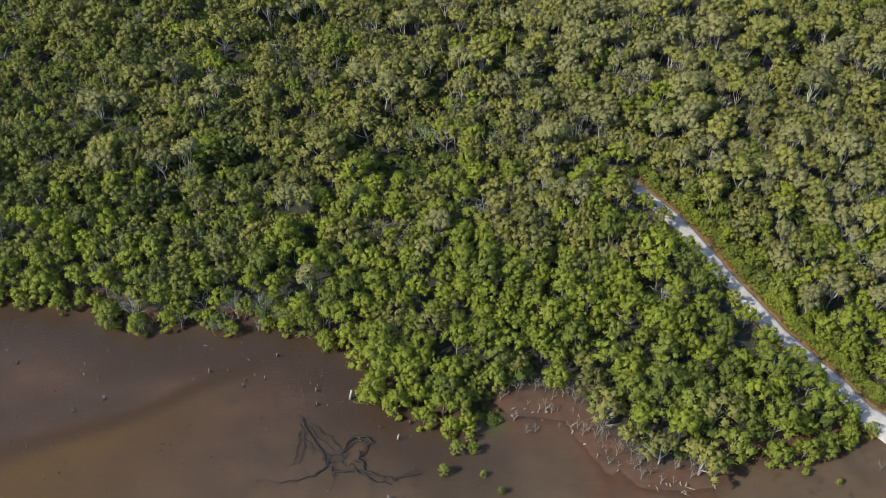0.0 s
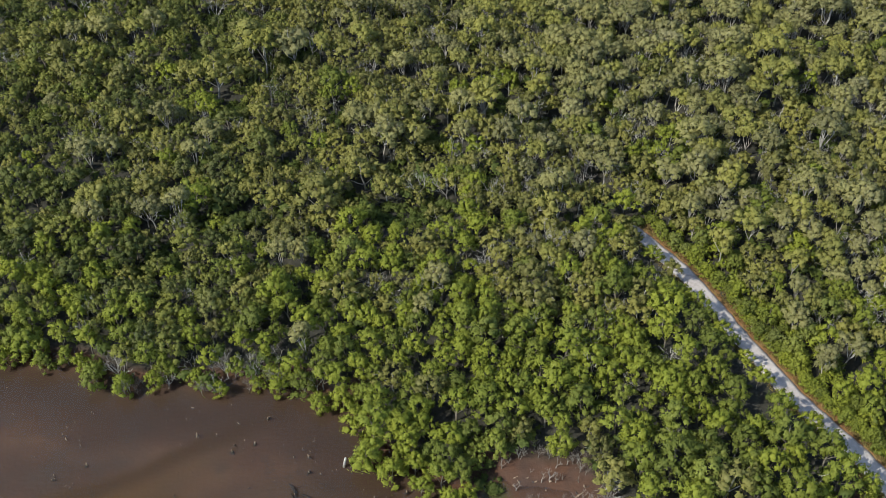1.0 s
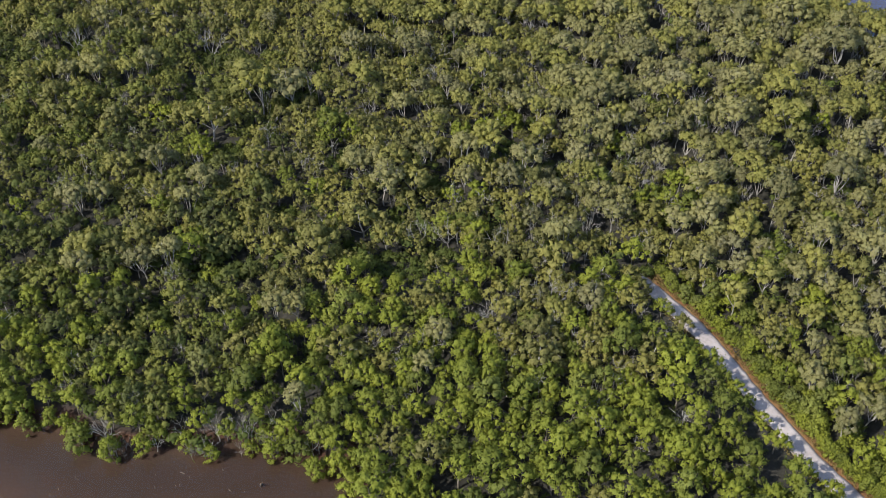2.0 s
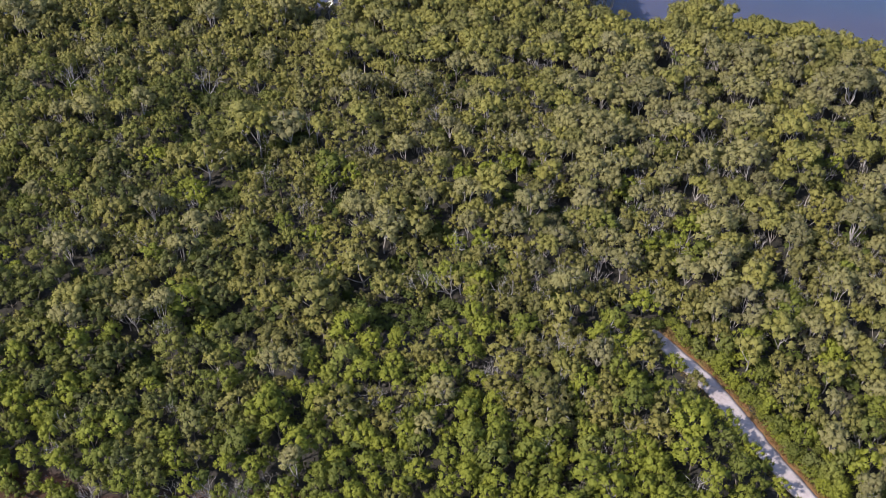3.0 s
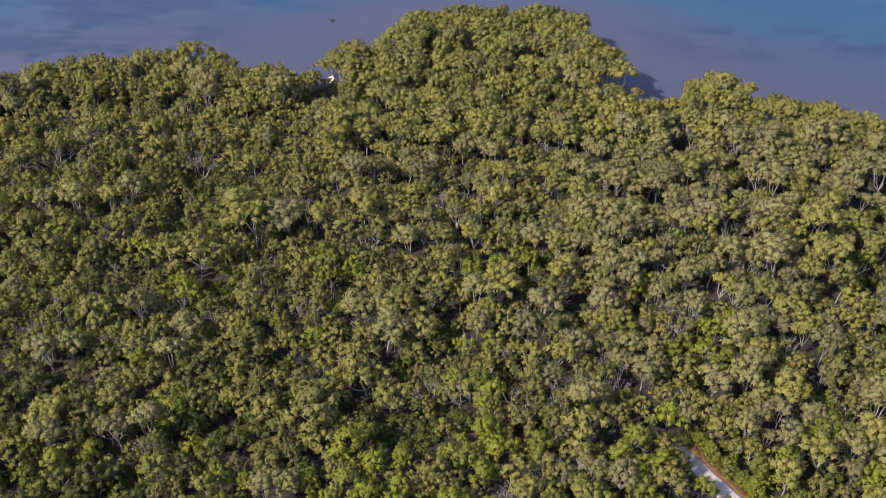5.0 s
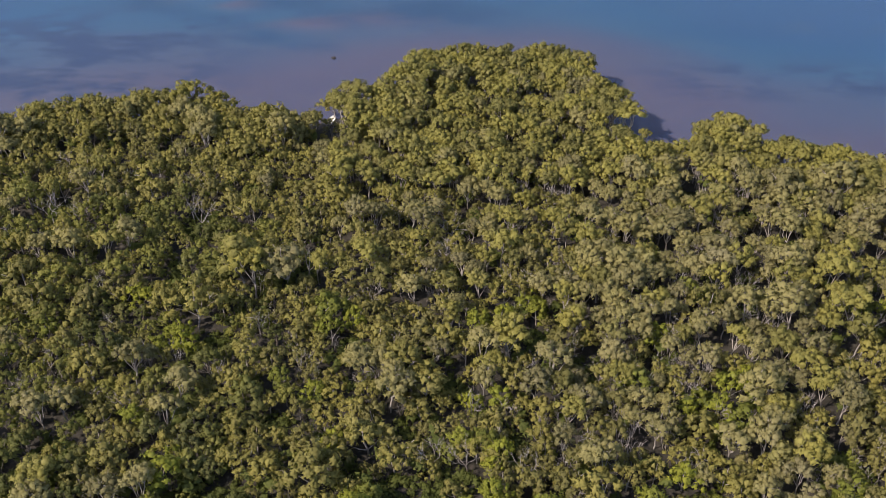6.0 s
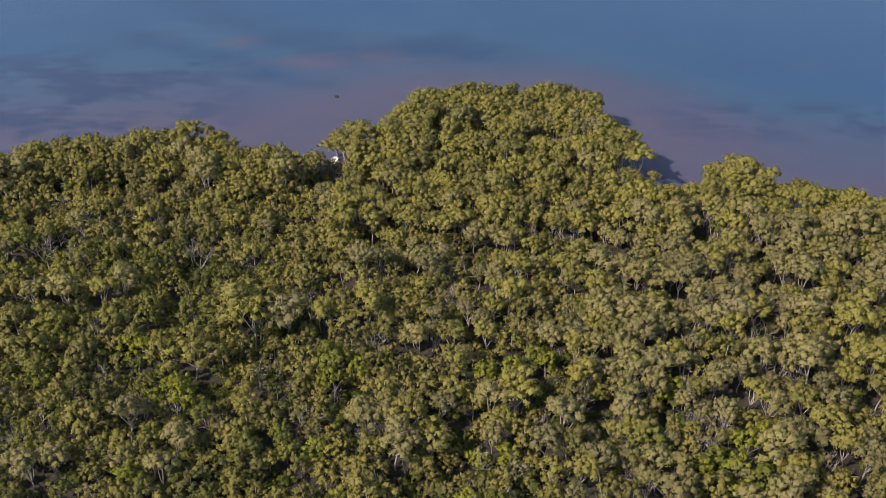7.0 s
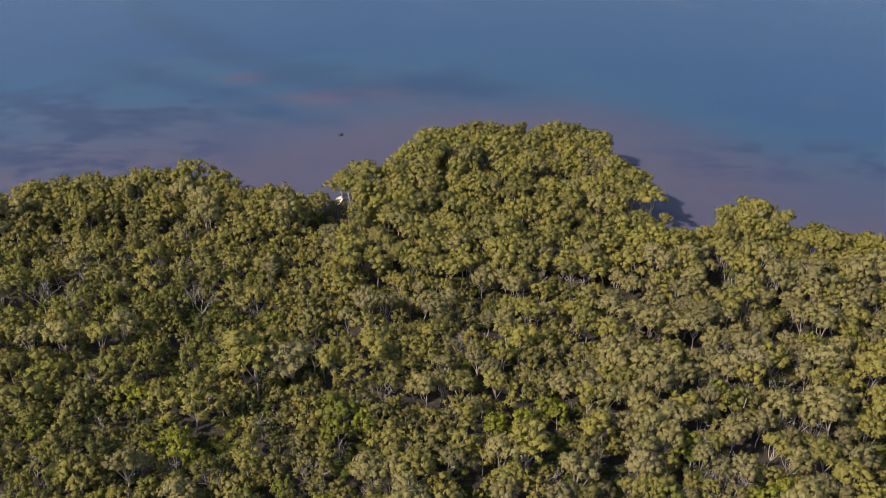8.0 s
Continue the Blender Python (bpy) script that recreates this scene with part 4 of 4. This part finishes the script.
def plant_bare(key, form, x, y, scale, name, label, mat):
    m = pose(x, y, ground_height(x, y), SEED.uniform(-8, 8), SEED.uniform(-8, 8), SEED.uniform(0, 360))
    if key not in MADE:
        trunk, limbs = form
        MADE[key] = thing(name, [("trunk", trunk, mat), *(("limb", l, mat) for l in limbs)], None, label, "dead tree", name + "s")
        MADE[key].matrix_basis = m @ Matrix.Diagonal((scale, scale, scale, 1))
    else:
        copy_thing(MADE[key], m).scale = (scale,) * 3


# Those that stand out on their own, then the ones scattered through the canopy.
TALL = [(12.9, 116.4), (15.0, 114.4), (42.6, 161.7), (52.2, 163.5), (62.9, 110.6), (62.7, 128.5), (-27.3, 169.0), (14.3, 166.2), (44.0, 188.7), (-74.9, 183.9), (-48.0, 182.4), (20.4, 148.7), (16.2, 154.6), (61.4, 181.3)]
for k, (x, y) in enumerate(TALL):
    plant_bare(("tall", k % 5), BARES[k % 5], x, y, SEED.uniform(0.95, 1.15), "dead_tree", "bare pale grey dead tree among green crowns", BARK)
for k in range(170):
    x, y = SEED.uniform(-85, 80), SEED.uniform(95, 220)
    half = 50 + (y - 64) * 0.34
    if abs(x) > half or shore_gap(x, y) < 3 or abs(track_gap(x, y)) < 6 or SEED.random() > 0.3 + 0.6 * step(x, -40, 50):
        continue
    plant_bare(("tall", k % 5), BARES[k % 5], x, y, SEED.uniform(0.7, 1.02), "dead_tree", "bare pale grey dead tree among green crowns", BARK)
for k in range(16):
    x = SEED.uniform(-48, -18)
    plant_bare(("tall", k % 5), BARES[k % 5], x, near_shore(x) + SEED.uniform(0.8, 5), SEED.uniform(0.5, 0.75), "dead_tree", "bare pale grey dead tree among green crowns", BARK)
for k in range(60):
    x = SEED.choice((SEED.uniform(-46, -20), SEED.uniform(6, 33)))
    y = near_shore(x) + SEED.uniform(0.6, 2.4)
    plant_bare(("low", k % 5), LOWS[k % 5], x, y, SEED.uniform(0.55, 1.05), "dead_shrub", "leafless grey dead shrub at the water's edge", GREY_WOOD)


# snags that stand on the mud bank, and grey stems along its inner edge
for k, (x, y) in enumerate(((53.7, 72.1), (54.2, 71.2), (52.7, 67.6), (53.4, 68.0), (7.8, 74.6), (10.4, 72.8), (9.3, 72.6), (15.0, 73.1), (13.5, 73.5), (15.8, 73.4), (12.7, 75.7), (15.5, 75.7), (9.7, 77.1), (6.1, 77.7), (7.0, 78.3), (12.9, 77.7), (10.9, 75.8), (16.4, 72.3), (17.2, 72.9), (18.3, 71.0), (19.1, 69.6), (19.2, 68.1), (22.3, 67.4), (22.9, 66.0), (25.2, 65.3), (26.8, 65.3), (17.9, 71.9), (18.7, 70.4), (20.4, 67.8), (13.5, 76.1), (11.9, 76.0))):
    plant_bare(("snag", k % 4), SNAGS[k % 4], x, y, SEED.uniform(0.55, 1.15), "dead_shrub", "grey leafless snag standing on red-brown mud", GREY_WOOD)


def fallen_stems(x, y, turn):
    """Thin dead stems that fell side by side and lean in a fan."""
    rng = np.random.default_rng(88)
    top = tagged(new("fallen_stems"), "fan of thin grey dead stems leaning side by side", "dead tree")
    for k in range(11):
        pile = Pile()
        w = radians(-22 + 4.6 * k + rng.uniform(-2, 2))
        reach = rng.uniform(3.4, 4.8)
        base = np.array((0.45 * (k - 5), rng.uniform(-0.3, 0.3), -0.1))
        tip = base + np.array((math.sin(w) * reach, math.cos(w) * reach, rng.uniform(2.2, 3.2)))
        tube(pile, bend(rng, base, tip, 3, 0.08), (0.07, 0.06, 0.05, 0.025), 4)
        v, f, _ = pile.arrays()
        new("stem", tri_mesh("stem", v, f, [BARK], np.zeros(len(f)))).parent = top
    top.matrix_basis = pose(x, y, ground_height(x, y), 0, 0, turn)


fallen_stems(44.2, 190.5, -25)


# ---------------------------------------------------------------- small shrubs on the water
for x, y, size in ((-1.1, 66.6, 0.36), (0.4, 69.8, 0.42), (2.4, 69.9, 0.36), (3.6, 66.3, 0.2), (5.8, 64.0, 0.22), (46.8, 65.4, 0.2), (43.1, 66.8, 0.25), (52.7, 72.6, 0.45), (49.7, 70.9, 0.4), (2.0, 71.6, 0.3)):
    form = KINDS["skirt"][2][int(x * 3) % 10]
    top = thing("mangrove_shrub", [("crown", form[0], VIVID), ("trunk", form[1], DARK_BARK), *(("limb", l, DARK_BARK) for l in form[2])], None, "small round green mangrove shrub standing in the lagoon", "shrub", "shrubs in the lagoon")
    top.matrix_basis = pose(x, y, max(-0.1, ground_height(x, y)), 0, 0, x * 50) @ Matrix.Diagonal((size, size, size, 1))


# ---------------------------------------------------------------- stumps and sticks in the lagoon
def stub(seed, h, r, kind):
    rng = np.random.default_rng(seed)
    pile = Pile()
    lean = rng.uniform(-0.3, 0.3, 2) * h
    tube(pile, [(0, 0, -0.5), (lean[0] * 0.4, lean[1] * 0.4, h * 0.5), (lean[0], lean[1], h), (lean[0] * 1.05, lean[1] * 1.05, h + 0.02)], (r * 1.25, r, r * 0.85, r * 0.25), 6, 0)
    if kind == "fork":
        tube(pile, [(lean[0] * 0.4, lean[1] * 0.4, h * 0.45), (0.3 * h, -0.2 * h, h * 0.8), (0.5 * h, -0.3 * h, h * 1.05)], (r * 0.7, r * 0.5, r * 0.2), 4, 0)
    if kind == "lying":
        tube(pile, [(-0.5, 0.1, 0.02), (0.1, 0.0, 0.1), (0.7, -0.2, 0.05)], (r * 0.4, r * 0.8, r * 0.5), 5, 0)
    if kind != "post":
        for _ in range(3):
            w, far = rng.uniform(0, 6.28), rng.uniform(0.25, 0.6)
            tube(pile, [(0, 0, -0.2), (far * 0.5 * math.cos(w), far * 0.5 * math.sin(w), -0.22), (far * math.cos(w), far * math.sin(w), -0.3)], (r * 1.3, r * 1.0, r * 0.5), 4, 1)
        pile.put(ICO_V * (0.34, 0.26, 0.08) + (0.05, 0, -0.24), ICO_F, 1)
    v, f, m = pile.arrays()
    return tri_mesh("stump", v, f, [BARK if kind == "post" else DRIFT, SUNK], m)


STUBS = [stub(400 + k, h, r, kind) for k, (h, r, kind) in enumerate(((0.36, 0.11, ""), (0.5, 0.09, "fork"), (0.26, 0.15, ""), (0.3, 0.09, "fork"), (0.6, 0.08, ""), (0.22, 0.1, "lying"), (0.45, 0.1, "fork")))]
POST = stub(420, 1.05, 0.16, "post")


def stump(mesh, x, y, scale, label):
    ob = tagged(new("stump", mesh), label, "stump", "stumps in the lagoon")
    ob.matrix_basis = pose(x, y, 0, SEED.uniform(-7, 7), SEED.uniform(-7, 7), SEED.uniform(0, 360)) @ Matrix.Diagonal((scale,) * 3 + (1,))


for x, y, scale in ((-13.6, 78.2, 1.0), (-7.1, 71.8, 0.65), (-7.7, 63.2, 0.75)):
    stump(POST, x, y, scale, "thick pale weathered tree stump standing in brown water")
for x, y, k in ((-5.6, 74.3, 3), (-18.2, 79.4, 6), (-17.9, 77.1, 3), (-24.2, 85.3, 6), (-28.0, 80.1, 1), (-25.3, 81.3, 4), (-46.0, 77.9, 6), (-59.5, 84.0, 1), (-33.0, 82.6, 5)):
    stump(STUBS[k], x, y, 0.85, "grey broken mangrove stick in shallow brown water")
for k in range(420):
    x, y = (SEED.uniform(-64, 50), SEED.uniform(57, 93)) if k < 160 else (SEED.uniform(-64, -4), SEED.uniform(64, 93))
    if shore_gap(x, y) > -1.2 or ground_height(x, y) > -0.05 or (x > 0 and SEED.random() < 0.75) or wob(x, y, 0.2, 30) < -0.1:
        continue
    stump(STUBS[SEED.randrange(7)], x, y, SEED.uniform(0.24, 0.5), "grey broken mangrove stick in shallow brown water")
# sticks strewn over the mud bank
for _ in range(40):
    x = SEED.uniform(5, 33)
    y = near_shore(x) + SEED.uniform(-4.5, 0.2)
    if ground_height(x, y) < -0.05:
        continue
    ob = tagged(new("driftwood", STUBS[SEED.choice((1, 3, 5, 6))]), "grey driftwood stick lying on red-brown mud", "driftwood", "driftwood on the mud bank")
    ob.matrix_basis = pose(x, y, ground_height(x, y) + 0.03, SEED.uniform(-50, 50), SEED.uniform(-30, 30), SEED.uniform(0, 360)) @ Matrix.Diagonal((SEED.uniform(0.5, 1.0),) * 3 + (1,))


# ---------------------------------------------------------------- the sunken tree
def sunken_tree():
    rng = np.random.default_rng(77)
    top = tagged(new("sunken_tree"), "dark fallen tree with forked limbs lying under brown water", "fallen tree")
    heavy = [((-16.9, 66.5), (-15.7, 67.9), (-16.2, 69.1), (-18.0, 71.9), (-20.1, 75.1)), ((-16.4, 68.6), (-15.4, 67.6), (-14.4, 66.3)), ((-14.8, 66.7), (-12.8, 67.1), (-11.3, 66.7), (-9.7, 65.6), (-7.8, 65.2)),
             ((-12.0, 69.8), (-11.4, 68.1), (-10.3, 66.7), (-8.4, 66.3), (-7.0, 65.9), (-4.0, 66.9)), ((-14.1, 69.3), (-13.2, 71.6), (-11.7, 72.2), (-10.5, 71.4), (-11.5, 69.5), (-12.0, 68.3))]
    light = [((-14.3, 68.6), (-12.4, 67.6), (-11.2, 66.7)), ((-16.9, 66.5), (-18.9, 65.8), (-20.4, 65.5), (-24.1, 65.6)), ((-20.1, 75.3), (-18.7, 73.4), (-17.0, 71.7), (-15.0, 70.0)),
             ((-19.7, 74.2), (-18.9, 71.9), (-17.6, 70.3), (-15.8, 69.5)), ((-18.4, 73.9), (-16.3, 72.4), (-14.8, 70.9), (-13.9, 68.9)), ((-13.5, 70.0), (-12.9, 71.1), (-11.7, 71.6), (-11.0, 70.6)),
             ((-14.2, 70.0), (-13.5, 69.1), (-14.3, 68.8)), ((-19.7, 73.0), (-19.7, 70.6), (-19.9, 68.3)), ((-19.0, 72.1), (-19.0, 69.7), (-19.1, 67.9)), ((-7.0, 66.0), (-6.1, 66.5), (-4.9, 67.2)),
             ((-15.8, 69.3), (-15.3, 68.5), (-14.1, 66.7))]
    strokes = heavy + light
    for n, line in enumerate(strokes):
        pile = Pile()
        phase = rng.uniform(0, 6)
        pts = [np.array((p.x + 0.16 * math.sin(i * 0.8 + phase), p.y + 0.16 * math.cos(i * 0.63 + phase), -0.12)) for i, p in enumerate(spline(line, 9))]
        r0 = 0.16 if n < len(heavy) else 0.08
        tube(pile, pts, [r0 * (1 - 0.6 * i / len(pts)) * (1 + 0.2 * math.sin(i * 1.3)) for i in range(len(pts))], 5, 0)
        for i in range(2, len(pts) - 1, 2):
            if rng.random() < 0.6:
                d = pts[i + 1] - pts[i]
                w = math.atan2(d[1], d[0]) + rng.uniform(-0.5, 0.5)
                curl, length = rng.uniform(-0.25, 0.25), rng.uniform(0.12, 0.34)
                path = [pts[i]]
                for _ in range(8):
                    w += curl + rng.uniform(-0.25, 0.25)
                    path.append(path[-1] + np.array((math.cos(w), math.sin(w), 0)) * length)
                tube(pile, path, [0.036 * (1 - 0.08 * k) for k in range(9)], 4, 0)
        v, f, m = pile.arrays()
        v[:, 2] = np.clip(v[:, 2], -0.3, -0.03)
        ob = new("limb", tri_mesh("limb", v, f, [SUNK], np.zeros(len(f))))
        ob.parent = top


sunken_tree()


# ---------------------------------------------------------------- grass of the verges
def verge():
    pile = Pile()
    rng = np.random.default_rng(5)
    for p, q in zip(MIDDLE, MIDDLE[1:]):
        if p.y < 74:
            continue
        d = (q - p)
        side = Vector((-d.y, d.x)).normalized()
        for _ in range(44):
            away = rng.choice((1, 1, 1, -1))
            o = p + d * rng.random() + side * (away * ((edge(p) if away > 0 else wide(p)) + (rng.uniform(0.3, 2.0) if away > 0 else rng.uniform(0.1, 0.9))))
            z = 0.45
            for _ in range(4):
                w, hgt = rng.uniform(0, 6.28), rng.uniform(0.12, 0.4)
                a = np.array((math.cos(w), math.sin(w), 0)) * 0.07
                tip = np.array((o.x, o.y, z + hgt)) + rng.uniform(-0.15, 0.15, 3)
                root = np.array((o.x, o.y, z)) + rng.uniform(-0.15, 0.15, 3) * (1, 1, 0)
                pile.put([root - a, root + a, tip], [(0, 1, 2)], 0)
    v, f, m = pile.arrays()
    tagged(new("verge_grass", tri_mesh("verge_grass", v, f, [STRAW], m)), "rust-coloured tufted grass along the sand track", "grass", kind="stuff")


verge()


# ---------------------------------------------------------------- on the far shore
def dinghy(x, y, z, turn):
    top = tagged(new("dinghy"), "small white dinghy pulled up among the shore trees", "boat")
    length, beam, deep = 2.6, 1.25, 0.42
    verts, faces = [], []
    n, w = 12, 9
    for inner in (0, 1):
        for i in range(n + 1):
            t = i / n
            half = beam / 2 * math.sqrt(max(0.0, 1 - (2 * max(t - 0.35, 0) / 1.3) ** 2.2)) * (1 - 0.06 * inner)
            for k in range(w):
                a = math.pi * k / (w - 1)
                verts.append((length * (t - 0.5), half * -math.cos(a), deep * (1 - math.sin(a) ** 0.7 * (1 - 0.12 * inner)) + 0.12 * t * t))
        b = inner * (n + 1) * w
        for i in range(n):
            for k in range(w - 1):
                q = b + i * w + k
                faces.append((q, q + 1, q + w + 1, q + w))
    off = (n + 1) * w
    for i in range(n):
        for k in (0, w - 1):
            q = i * w + k
            faces.append((q, q + w, q + w + off, q + off))
    for k in range(w - 1):
        faces.append((k, k + 1, k + 1 + off, k + off))
    faces.append(tuple(range(w)))
    hull = mesh_object("hull", verts, faces, [WHITE_PAINT], top, smooth=False)
    for at in (-0.7, 0.5):
        v = [(at + a, b, c) for a in (-0.15, 0.15) for b in (-0.55, 0.55) for c in (0.36, 0.4)]
        mesh_object("thwart", v, [(0, 1, 3, 2), (4, 6, 7, 5), (0, 4, 5, 1), (2, 3, 7, 6), (0, 2, 6, 4), (1, 5, 7, 3)], [WHITE_PAINT], top)
    top.matrix_basis = pose(x, y, z, 8, 0, turn)


dinghy(-28.9, 221.8, ground_height(-28.9, 221.8) + 0.05, 70)


def rock(x, y, size):
    bm = bmesh.new()
    bmesh.ops.create_icosphere(bm, subdivisions=2, radius=1.0)
    for v in bm.verts:
        v.co *= 1 + 0.25 * wob(v.co.x * 3, v.co.y * 3, 1.0, v.co.z)
        v.co = Vector((v.co.x * size, v.co.y * size * 0.7, v.co.z * size * 0.6))
    me = bpy.data.meshes.new("rock")
    bm.to_mesh(me)
    bm.free()
    me.materials.append(SUNK)
    ob = tagged(new("rock", me), "dark wet rock breaking the water of the bay", "rock", "rocks in the bay")
    ob.location = (x, y, 0.02)


rock(-31.5, 251.5, 0.55)
rock(33.5, 234.5, 0.45)
